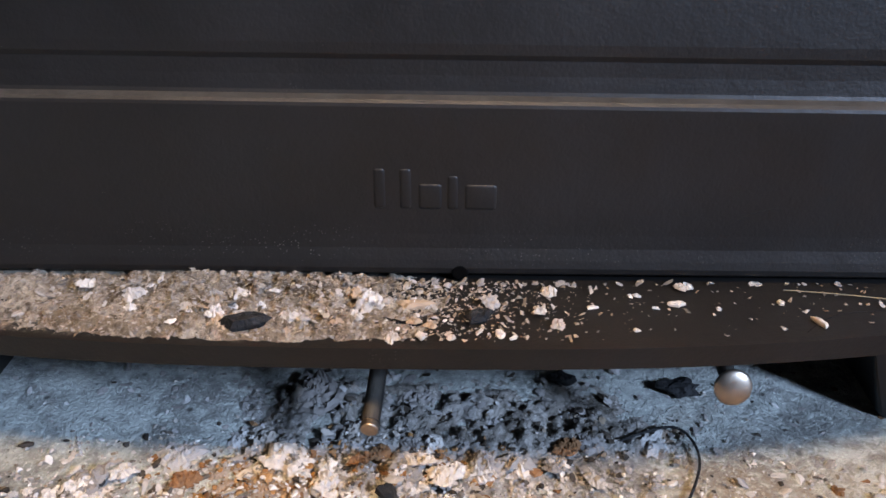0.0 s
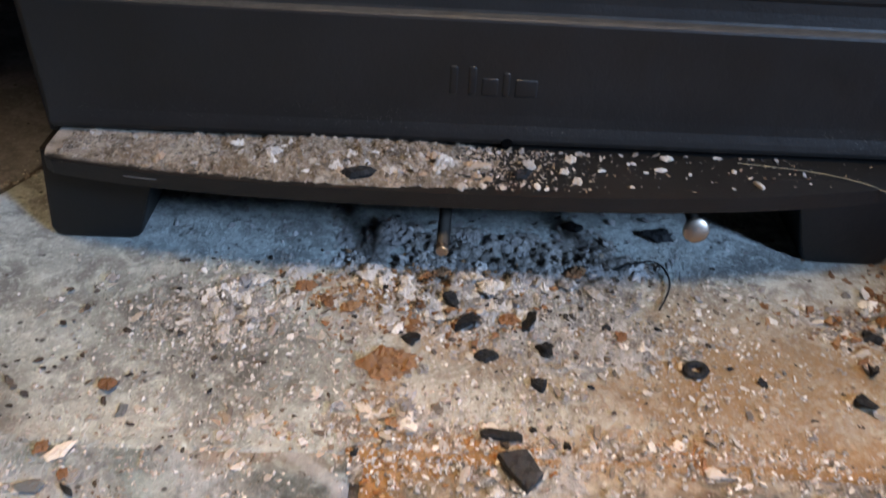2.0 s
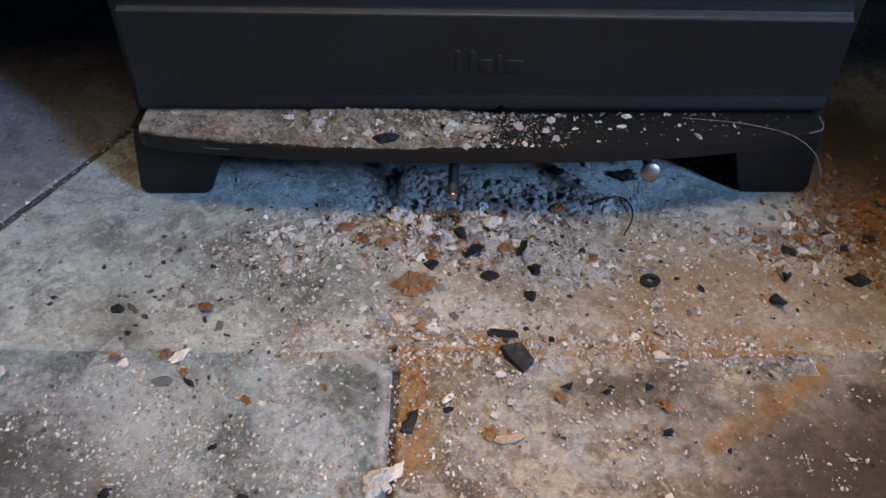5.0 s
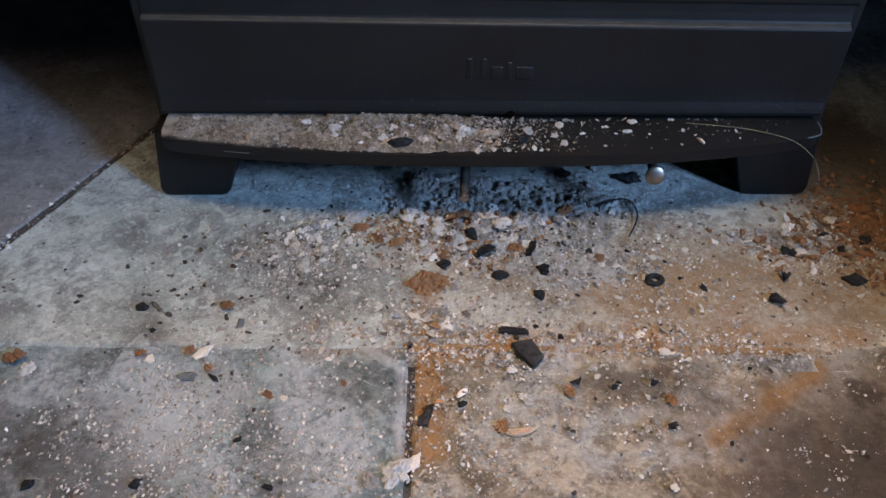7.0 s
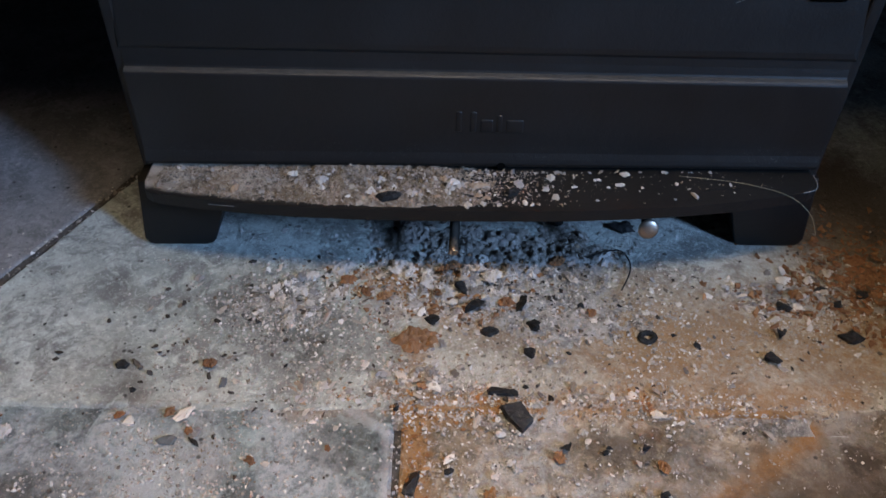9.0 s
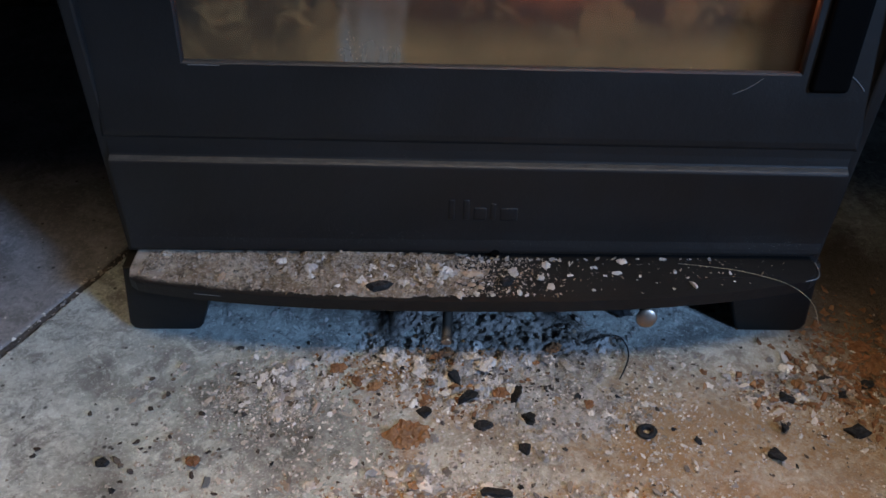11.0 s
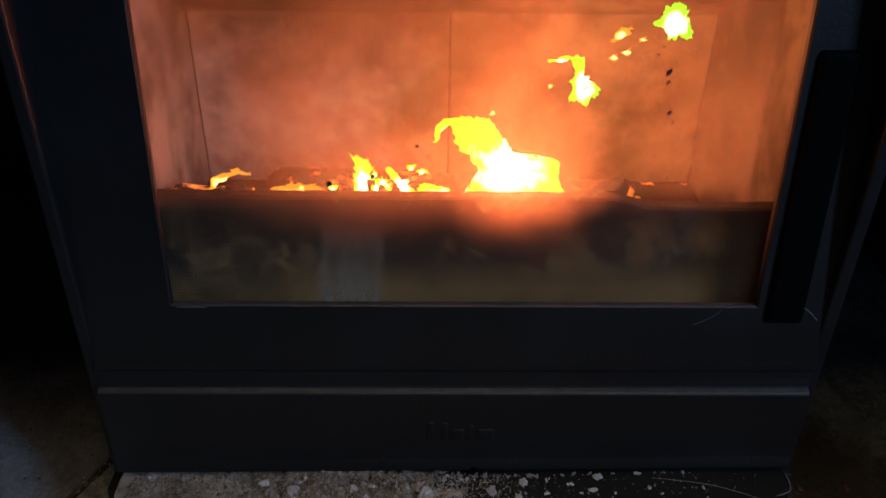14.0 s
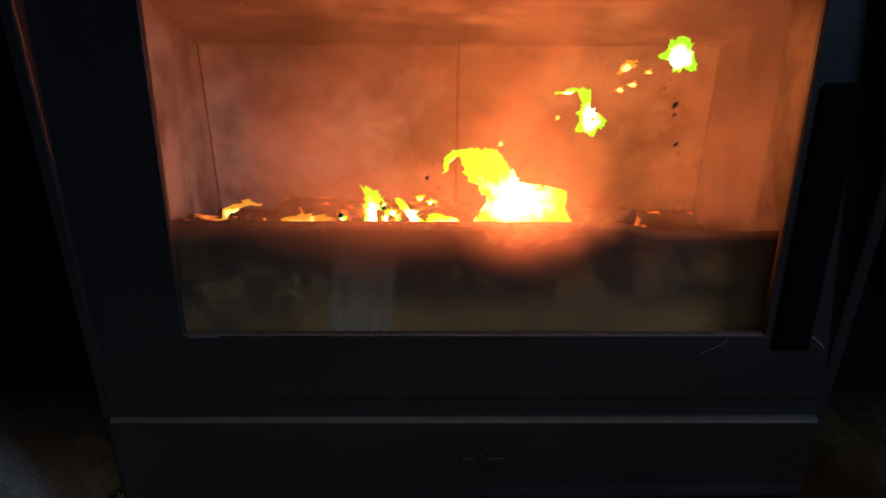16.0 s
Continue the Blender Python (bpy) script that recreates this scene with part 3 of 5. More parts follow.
def joint_fill(x0, x1, material, label, seed):
    """Dust and crumbs trodden into the long joint, level with the stones."""
    bm = bmesh.new()
    n, rows = int((x1 - x0) / 0.002), 8
    grid = []
    for j in range(rows + 1):
        v = j / rows
        row = []
        for i in range(n + 1):
            x = x0 + (x1 - x0) * i / n
            w = 0.0042 + 0.0022 * wob(x * 40, seed) + 0.0016 * wob(x * 150, seed + 2)
            y = -0.1312 + (v - 0.5) * 2 * w + 0.0012 * wob(x * 25, seed + 7)
            z = 0.0007 + 0.0006 * wob(x * 120, y * 120, seed) + 0.0006 * wob(x * 420, y * 420, seed) - 0.0045 * abs(2 * v - 1) ** 3
            row.append(bm.verts.new((x, y, z)))
        grid.append(row)
    for j in range(rows):
        for i in range(n):
            bm.faces.new((grid[j][i], grid[j][i + 1], grid[j + 1][i + 1], grid[j + 1][i]))
    return part("joint_filling", bm, material, hearth, label, smooth=True)


joint_fill(-0.42, -0.050, STONE_A, "pale dust trodden into the joint", 1.0)
joint_fill(-0.0495, 0.19, FILL, "rusty chips and dust trodden into the joint", 5.0)
joint_fill(0.1905, 0.34, STONE_C, "brown dust trodden into the joint", 9.0)
part("joint_filling", box((-0.85, -0.6, -0.06), (0.75, 0.47, -0.0024)), SAND, hearth, "rusty sand filling the joints")


# ash and crumbs gathered on the stones: height of the heaps over the plan
MOUNDS = [(-0.02, -0.036, 0.036, 0.013, 1.0), (-0.045, 0.002, 0.020, 0.012, 0.9), (0.012, 0.000, 0.026, 0.013, 0.7), (0.058, -0.010, 0.020, 0.009, 0.7), (-0.112, -0.050, 0.020, 0.009, 0.6),
          (-0.035, -0.118, 0.024, 0.007, 0.6), (0.180, -0.045, 0.026, 0.011, 0.65), (0.06, -0.066, 0.045, 0.012, 0.42), (0.06, -0.128, 0.06, 0.004, 0.5)]


def hearth_dust(x, y):
    g = sum(w * math.exp(-((x - cx) / sx) ** 2 / 2 - ((y - cy) / sy) ** 2 / 2) for cx, cy, sx, sy, w in MOUNDS)
    rough = 0.6 + 0.75 * wob(x * 90, y * 90, 2.0) + 0.6 * wob(x * 260, y * 260, 5.0) + 0.4 * wob(x * 620, y * 620, 8.0)
    return 0.0078 * (g * rough - 0.22) + 0.0004


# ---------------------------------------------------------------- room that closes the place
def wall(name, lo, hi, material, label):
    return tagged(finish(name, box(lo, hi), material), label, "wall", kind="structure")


tagged(finish("floor", box((-2.6, -3.6, -0.1), (2.6, -0.603, -0.012)), BOARDS), "dark wooden floor boards of the room", "floor", kind="structure")
wall("wall_alcove_back", (-0.85, 0.47, -0.06), (0.75, 0.6, 0.9), SOOTY_WALL, "sooty dark masonry at the back of the fireplace")
wall("wall_alcove_west", (-1.0, 0.03, -0.06), (-0.851, 0.6, 0.9), SOOTY_WALL, "sooty dark masonry cheek of the fireplace")
# Unseen block, added to stop daylight reaching the right-hand stones
wall("unseen_block_east", (0.42, -0.50, 0.001), (0.749, 0.469, 0.195), SOOTY_WALL, "unseen low block, added to keep daylight off the right of the hearth")
wall("wall_alcove_east", (0.70, 0.03, 0.196), (0.749, 0.469, 0.619), SOOTY_WALL, "sooty dark masonry cheek of the fireplace")
# Unseen slab, set forward to cut the lamp off from the floor beside the stove
wall("unseen_lintel", (-0.85, -0.15, 0.60), (0.75, 0.469, 0.9), SOOTY_WALL, "unseen dark lintel, added to hold the lamp off the stove sides")
wall("wall_north_west", (-2.6, 0.03, -0.1), (-1.001, 0.2, 2.4), PLASTER, "plain plastered wall beside the fireplace")
wall("wall_north_east", (0.751, 0.03, -0.1), (2.6, 0.2, 2.4), PLASTER, "plain plastered wall beside the fireplace")
wall("wall_north_over", (-1.0, 0.02, 0.901), (0.75, 0.2, 2.4), PLASTER, "plain plastered chimney breast")
wall("wall_south", (-2.6, -3.75, -0.1), (2.6, -3.6, 2.4), PLASTER, "plain plastered wall")
wall("wall_west", (-2.75, -3.75, -0.1), (-2.6, 0.2, 2.4), PLASTER, "plain plastered wall")
wall("wall_east", (2.6, -3.75, -0.1), (2.75, 0.2, 2.4), PLASTER, "plain plastered wall")
tagged(finish("ceiling", box((-2.75, -3.75, 2.4), (2.75, 0.6, 2.5)), PLASTER), "plain plastered ceiling", "ceiling", kind="structure")
tagged(finish("floor_boards", box((-2.6, -0.602, -0.1), (-0.853, 0.03, -0.012)), BOARDS), "dark wooden floor boards of the room", "floor", kind="structure")
tagged(finish("floor_boards_side", box((0.753, -0.602, -0.1), (2.6, 0.03, -0.012)), BOARDS), "dark wooden floor boards of the room", "floor", kind="structure")

# ---------------------------------------------------------------- stove
stove = tagged(empty("wood_stove", (0, 0.15, 0)), "matt black cast-iron wood stove with a fire burning behind its glass", "stove")
LEAN = Matrix.Translation((0, 0.0, 0.124)) @ pose(0, 0, 0, -6.2) @ Matrix.Translation((0, 0.0, -0.124))


def stove_part(name, bm, material, label="", parent=None, smooth=False, lean=False, askew=False):
    if askew:
        for v in bm.verts:
            v.co.y += 0.021 * v.co.x - 0.0028
            v.co.z += (0.010 * v.co.x - 0.0010) * min(1.0, v.co.z / 0.05)
    if lean:
        bmesh.ops.transform(bm, matrix=LEAN, verts=bm.verts)
    bmesh.ops.translate(bm, verts=bm.verts, vec=(0, -0.15, 0))
    return part(name, bm, material, parent or stove, label, smooth)


def shelf_front(x):
    return shelf_edge(x) - 0.021 * x + 0.0028


def shelf_edge(x):
    """The bowed front edge of the shelf as it stands, a little askew."""
    return -0.0392 + 0.0165 * abs((x + 0.015) / 0.19) ** 2.6


SHELF = 0.0607


def shelf_top(x):
    return SHELF + 0.010 * x


def shelf_dust_height(x, y):
    cover = min(1.0, max(0.0, (0.022 - x) / 0.055)) * min(1.0, max(0.0, (y - shelf_edge(x) - 0.001) / 0.005)) * min(1.0, max(0.0, (x + 0.196) / 0.006))
    rough = 0.72 + 0.55 * wob(x * 70, y * 90, 3.0) + 0.45 * wob(x * 230, y * 260, 6.0) + 0.35 * wob(x * 560, y * 560, 9.0)
    thick = 0.55 + 0.45 * min(1.0, max(0.0, (x + 0.15) / 0.08))
    return shelf_top(x) + 0.0056 * (cover * rough * thick - 0.36)


def shelf_outline():
    pts = [(-0.199, 0.03), (0.199, 0.03)]
    pts += [(0.199, shelf_front(0.19) + 0.012), (0.197, shelf_front(0.19) + 0.005), (0.192, shelf_front(0.19) + 0.001)]
    for i in range(41):
        x = 0.186 - 0.372 * i / 40
        pts.append((x, shelf_front(x)))
    pts += [(-0.192, shelf_front(-0.19) + 0.001), (-0.197, shelf_front(-0.19) + 0.005), (-0.199, shelf_front(-0.19) + 0.012)]
    return pts


def build_stove():
    stove_part("ash_shelf", prism(shelf_outline(), 0.0538, 0.0615, 0.0014), PAINT_DUSTY, "black shelf with a bowed front edge", askew=True)
    # feet: trapezoid plates under the shelf
    for sgn in (-1, 1):
        xs = [(sgn * 0.207, 0.0545), (sgn * 0.2125, 0.006), (sgn * 0.2105, 0.0015), (sgn * 0.207, 0.0), (sgn * 0.1735, 0.0), (sgn * 0.1700, 0.0012), (sgn * 0.1675, 0.0040), (sgn * 0.1550, 0.044), (sgn * 0.1525, 0.0490), (sgn * 0.147, 0.0520), (sgn * 0.147, 0.0545)]
        for y0 in (0.001,):
            bm = bmesh.new()
            f = [bm.verts.new((x, y0, z)) for x, z in xs]
            b = [bm.verts.new((x, y0 + 0.328, z)) for x, z in xs]
            bm.faces.new(f), bm.faces.new(b[::-1])
            for k in range(len(xs)):
                bm.faces.new((f[k], f[(k + 1) % len(xs)], b[(k + 1) % len(xs)], b[k]))
            bmesh.ops.bevel(bm, geom=[e for e in bm.edges if e.verts[0] in f and e.verts[1] in f], offset=0.0015, segments=2, affect="EDGES", profile=0.5)
            stove_part("foot", bm, PAINT_FOOT, askew=True)
    # ash front: rounded lower edge, chamfered ridge, recessed upper band
    prof = [(0.020, 0.0628), (0.003, 0.0628), (0.0006, 0.0634), (-0.0012, 0.0650), (-0.0018, 0.0672), (-0.0013, 0.0700), (-0.0003, 0.0740), (0.0, 0.079), (0.0, 0.1216), (0.0004, 0.1226), (0.0014, 0.1234), (0.0036, 0.1243), (0.0041, 0.1254), (0.0050, 0.1300), (0.0056, 0.1362), (0.0064, 0.1368), (0.0100, 0.1370), (0.020, 0.1370)]
    bm = extrude_profile(prof, -0.2, 0.2)
    for v in bm.verts:
        if v.co.z < 0.08:
            v.co.z += 0.010 * v.co.x - 0.0012
    front = stove_part("ash_front", bm, PAINT, "black ash drawer front with a ridged top edge")
    # cast badge as plain raised bars
    for x0, x1, h in ((-0.0165, -0.0128, 0.0140), (-0.0082, -0.0045, 0.0140), (-0.0022, 0.0052, 0.0088), (0.0070, 0.0104, 0.0118), (0.0126, 0.0228, 0.0088)):
        part("badge_block", box((x0 - 0.0004, -0.1504, 0.0868), (x1 + 0.0004, -0.1464, 0.0876 + h), 0.0014, 4), PAINT, front, smooth=True)
    notch = rod((0.0115, -0.1519, 0.0642), (0.0115, -0.1490, 0.0642), 0.0028, 20, 0.0004)
    part("notch", notch, PAINT_BLACK, front, "small dark round notch")
    stove_part("base_plate", box((-0.198, 0.021, 0.0545), (0.198, 0.325, 0.062)), PAINT)
    stove_part("side_panel", box((-0.206, 0.006, 0.054), (-0.1985, 0.33, 0.56), 0.0015), PAINT)
    stove_part("side_panel", box((0.1985, 0.006, 0.054), (0.206, 0.33, 0.56), 0.0015), PAINT)
    stove_part("back_panel", box((-0.198, 0.322, 0.063), (0.198, 0.33, 0.56)), PAINT)
    stove_part("top_plate", box((-0.212, 0.0, 0.5605), (0.212, 0.335, 0.575), 0.003), PAINT)
    stove_part("firebox_floor", box((-0.197, 0.045, 0.14), (0.197, 0.321, 0.15)), IRON_DARK)
    # Unseen filler, added to stop firelight leaking through the gap under the door
    stove_part("light_stop", box((-0.197, 0.0115, 0.1372), (0.197, 0.0203, 0.150)), IRON_DARK)
    stove_part("lower_bulkhead", box((-0.197, 0.0205, 0.0625), (0.197, 0.028, 0.165)), IRON_DARK)


build_stove()


def build_door():
    """Door casting with a window opening, leaning back with the stove's face."""
    door = empty("door", (0, 0, 0))
    door.parent = stove
    t0, t1 = 0.0028, 0.0070
    wx0, wx1, wz0, wz1 = -0.1525, 0.1605, 0.1785, 0.46
    X0, X1, Z0, Z1 = -0.2025, 0.2030, 0.1337, 0.545
    body = bmesh.new()

    def ring(o, z, d):
        return [(o[0], d, z[0]), (o[1], d, z[0]), (o[1], d, z[1]), (o[0], d, z[1])]

    loops = [ring((X0, X1), (Z0, Z1), t1), ring((X0, X1), (Z0, Z1), t0 + 0.0036), ring((X0 + 0.0006, X1 - 0.0006), (Z0 + 0.0012, Z1 - 0.0007), t0 + 0.0016), ring((X0 + 0.0020, X1 - 0.0020), (Z0 + 0.0032, Z1 - 0.0024), t0 + 0.0004), ring((X0 + 0.004, X1 - 0.004), (Z0 + 0.0065, Z1 - 0.005), t0),
             ring((wx0 - 0.001, wx1 + 0.001), (wz0 - 0.001, wz1 + 0.001), t0), ring((wx0, wx1), (wz0, wz1), t0 + 0.001), ring((wx0, wx1), (wz0, wz1), t1)]
    vs = [[body.verts.new(p) for p in lp] for lp in loops]
    for a, b in zip(vs, vs[1:] + vs[:1]):
        for k in range(4):
            body.faces.new((a[k], a[(k + 1) % 4], b[(k + 1) % 4], b[k]))
    stove_part("door_frame", body, PAINT, "black cast-iron door frame", door, lean=True)
    g = box((wx0 - 0.012, 0.0072, wz0 - 0.010), (wx1 + 0.012, 0.0110, wz1 + 0.010))
    bmesh.ops.translate(g, verts=g.verts, vec=(0, 0, -wz0))
    m = LEAN @ Matrix.Translation((0, 0, wz0))
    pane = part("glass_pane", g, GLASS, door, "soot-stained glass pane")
    pane.matrix_local = Matrix.Translation((0, -0.15, 0)) @ m
    pane.visible_shadow = False
    # flecks of soot and ash stuck to the outside of the glass
    rg = random.Random(17)
    flecks = [(0.098, 0.304, 0.0030), (0.0985, 0.299, 0.0020), (0.101, 0.284, 0.0022), (0.103, 0.279, 0.0013), (0.092, 0.312, 0.0014), (0.094, 0.316, 0.0012),
              (-0.022, 0.266, 0.0022), (-0.016, 0.261, 0.0016), (-0.066, 0.246, 0.0030), (-0.044, 0.250, 0.0022), (0.143, 0.330, 0.0010), (0.104, 0.250, 0.0012), (0.096, 0.262, 0.0010)]
    for x, z, size in flecks:
        bm = bmesh.new()
        ring = []
        for k in range(9):
            a = 2 * math.pi * k / 9
            ring.append((size * 0.5 * rg.uniform(0.5, 1.1) * math.cos(a), size * 0.8 * rg.uniform(0.4, 1.1) * math.sin(a)))
        c, t = math.cos(0.6), math.sin(0.6)
        a = [bm.verts.new((x + c * u + t * v, 0.0070, z - t * u + c * v)) for u, v in ring]
        b = [bm.verts.new((x + 0.6 * (c * u + t * v), 0.0066, z + 0.6 * (c * v - t * u))) for u, v in ring]
        bm.faces.new(b)
        bm.faces.new(a[::-1])
        for k in range(9):
            bm.faces.new((a[k], a[(k + 1) % 9], b[(k + 1) % 9], b[k]))
        stove_part("soot_fleck", bm, IRON_DARK, "", door, lean=True)
    # flat handle on the frame
    h = box((0.1660, 0.0000, 0.1690), (0.1865, 0.0064, 0.3160), 0.0026, 4)
    stove_part("handle", h, PAINT_BLACK, "matt black vertical bar handle", door, lean=True)
    return door


build_door()


def build_firebox():
    lining = empty("firebox_lining", (0, 0, 0))
    lining.parent = stove
    for x0, x1 in ((-0.1795, -0.0022), (-0.0014, 0.1795)):
        stove_part("back_brick", box((x0, 0.205, 0.1505), (x1, 0.23, 0.40), 0.0015), BRICK, "", lining)
    for x0, x1 in ((-0.197, -0.18), (0.18, 0.197)):
        stove_part("side_brick", box((x0, 0.034, 0.1505), (x1, 0.23, 0.44), 0.0015), BRICK_SOOTY if x0 > 0 else BRICK_BAFFLE, "", lining)
    # baffle: slopes up towards the door
    prof = [(0.204, 0.278), (0.03, 0.378), (0.03, 0.394), (0.204, 0.294)]
    stove_part("baffle_plate", extrude_profile(prof, -0.1795, 0.1795, 2), BRICK_BAFFLE, "sloping firebrick baffle", lining)
    bm = bmesh.new()
    top = []
    for i in range(121):
        x = -0.1795 + 0.359 * i / 120
        fall = min(1.0, max(0.0, (x - 0.085) / 0.02))
        top.append((x, 0.2260 - 0.0055 * fall + 0.0007 * wob(x * 60, 1.0) + 0.0006 * wob(x * 230, 4.0)))
    rings = [[bm.verts.new((x, y, z - d)) for x, z in top] for y, d in ((0.040, 0.0012), (0.0415, 0.0), (0.0485, 0.0002), (0.050, 0.0015))]
    for y, at in ((0.040, 0), (0.050, 4)):
        rings.insert(at, [bm.verts.new((x, y, 0.1505)) for x, z in top])
    rings.append(rings[0])
    for a, b in zip(rings, rings[1:]):
        for k in range(120):
            bm.faces.new((a[k], a[k + 1], b[k + 1], b[k]))
    for k in (0, 120):
        bm.faces.new([a[k] for a in rings[:-1]])
    stove_part("log_retainer", bm, RETAINER, "scaled brown steel log guard", lining)


build_firebox()

# air-control rods below the shelf
rod_thing = empty("air_control", (-0.016, -0.04, 0.03))
tagged(rod_thing, "black steel control rod with a bare worn tip under the shelf", "control rod")
part("shaft", rod((0.004, 0.10, 0.022), (0.0, 0.0012, 0.0005), 0.0030, 20), PAINT, rod_thing, smooth=False)
part("tip", rod((0.0, 0.0012, 0.0005), (-0.0002, -0.0016, 0.0), 0.0030, 24, 0.0004), STEEL, rod_thing, "bare steel tip")
knob_thing = empty("damper_knob", (0.100, -0.027, 0.0385))
tagged(knob_thing, "round domed steel knob on a rod under the shelf", "knob")
bm = bmesh.new()
bmesh.ops.create_uvsphere(bm, u_segments=28, v_segments=14, radius=0.0062)
for v in bm.verts:
    v.co.z = v.co.z * 0.30 if v.co.z > 0 else v.co.z * 0.35
bmesh.ops.transform(bm, matrix=pose(0, 0, 0, 72), verts=bm.verts)
part("cap", bm, STEEL, knob_thing, "brushed steel cap", smooth=True)
part("stem", rod((0.0, 0.001, 0.0), (-0.004, 0.11, 0.010), 0.0028, 16), PAINT, knob_thing)


# ---------------------------------------------------------------- fire
def lump(rng, size, squash=(1.0, 0.75, 0.6), levels=2, facet=0.62, rough=0.10):
    """A broken lump: a ball cut by random planes and roughened."""
    bm = bmesh.new()
    bmesh.ops.create_icosphere(bm, subdivisions=levels, radius=1.0)
    cuts = []
    for _ in range(9):
        d = Vector((rng.gauss(0, 1), rng.gauss(0, 1), rng.gauss(0, 1))).normalized()
        cuts.append((d, rng.uniform(1 - facet * 1.6, 1 - facet * 0.4)))
    off = Vector((rng.random() * 50, rng.random() * 50, rng.random() * 50))
    for v in bm.verts:
        c = v.co.copy()
        for d, h in cuts:
            over = c.dot(d) - h
            if over > 0:
                c -= d * over
        c *= 1 + rough * noise.noise(c * 2.3 + off)
        v.co = Vector((c.x * squash[0], c.y * squash[1], c.z * squash[2])) * size * 0.5
    return bm


def tongue(path, widths, thick, seed, steps=26, around=14):
    """A licking flame: a bent, ragged tapering body along a path of (x, z)."""
    bm = bmesh.new()
    pts = [Vector((x, 0, z)) for x, z in path]

    def at(t):
        f = t * (len(pts) - 1)
        i = min(int(f), len(pts) - 2)
        u = f - i
        u = u * u * (3 - 2 * u)
        return pts[i].lerp(pts[i + 1], u), widths[i] + (widths[i + 1] - widths[i]) * u
    rings = []
    for s in range(steps + 1):
        t = s / steps
        c, w = at(t)
        c = c + Vector((0.004 * wob(seed, t * 6), 0.004 * wob(seed + 5, t * 5), 0))
        ring = []
        for k in range(around):
            a = 2 * math.pi * k / around
            r = w * (1 + 0.45 * wob(math.cos(a) * 1.3 + seed, math.sin(a) * 1.3, t * 7) + 0.3 * wob(math.cos(a) * 3 + seed, math.sin(a) * 3, t * 17))
            ring.append(bm.verts.new(c + Vector((r * math.cos(a), thick * r / max(widths) * math.sin(a), 0.35 * r * math.sin(a * 2 + seed)))))
        rings.append(ring)
    for a, b in zip(rings, rings[1:]):
        for k in range(around):
            bm.faces.new((a[k], a[(k + 1) % around], b[(k + 1) % around], b[k]))
    bm.faces.new(rings[0][::-1])
    bm.faces.new(rings[-1])
    return bm


def blaze(outline, thick, seed):
    """A sheet of flame: a ragged closed outline of (x, z), swelling to its heart and thin at the rim."""
    n = len(outline)
    c = Vector((sum(p[0] for p in outline) / n, sum(p[1] for p in outline) / n))
    rim = []
    for k in range(n):
        a, b, d, e = (Vector(outline[(k + i) % n]) for i in (-1, 0, 1, 2))
        for i in range(10):
            t = i / 10
            q = 0.5 * (2 * b + (d - a) * t + (2 * a - 5 * b + 4 * d - e) * t ** 2 + (3 * b - a - 3 * d + e) * t ** 3)
            out = (q - c).normalized()
            rim.append(q + out * (0.0030 * wob(q.x * 240, q.y * 240, seed) + 0.0034 * wob(q.x * 620, q.y * 620, seed + 4)))
    bm = bmesh.new()
    m = len(rim)
    edge = [bm.verts.new((q.x, 0, q.y)) for q in rim]
    for side in (-1, 1):
        last = edge
        for f in (0.88, 0.7, 0.48, 0.25):
            ring = []
            for q in rim:
                p = c.lerp(q, f)
                ring.append(bm.verts.new((p.x, side * thick * (1 - f * f) * (0.8 + 0.5 * wob(p.x * 200, p.y * 200, seed)), p.y)))
            for k in range(m):
                bm.faces.new((last[k], last[(k + 1) % m], ring[(k + 1) % m], ring[k]))
            last = ring
        mid = bm.verts.new((c.x, side * thick, c.y))
        for k in range(m):
            bm.faces.new((last[k], last[(k + 1) % m], mid))
    return bm


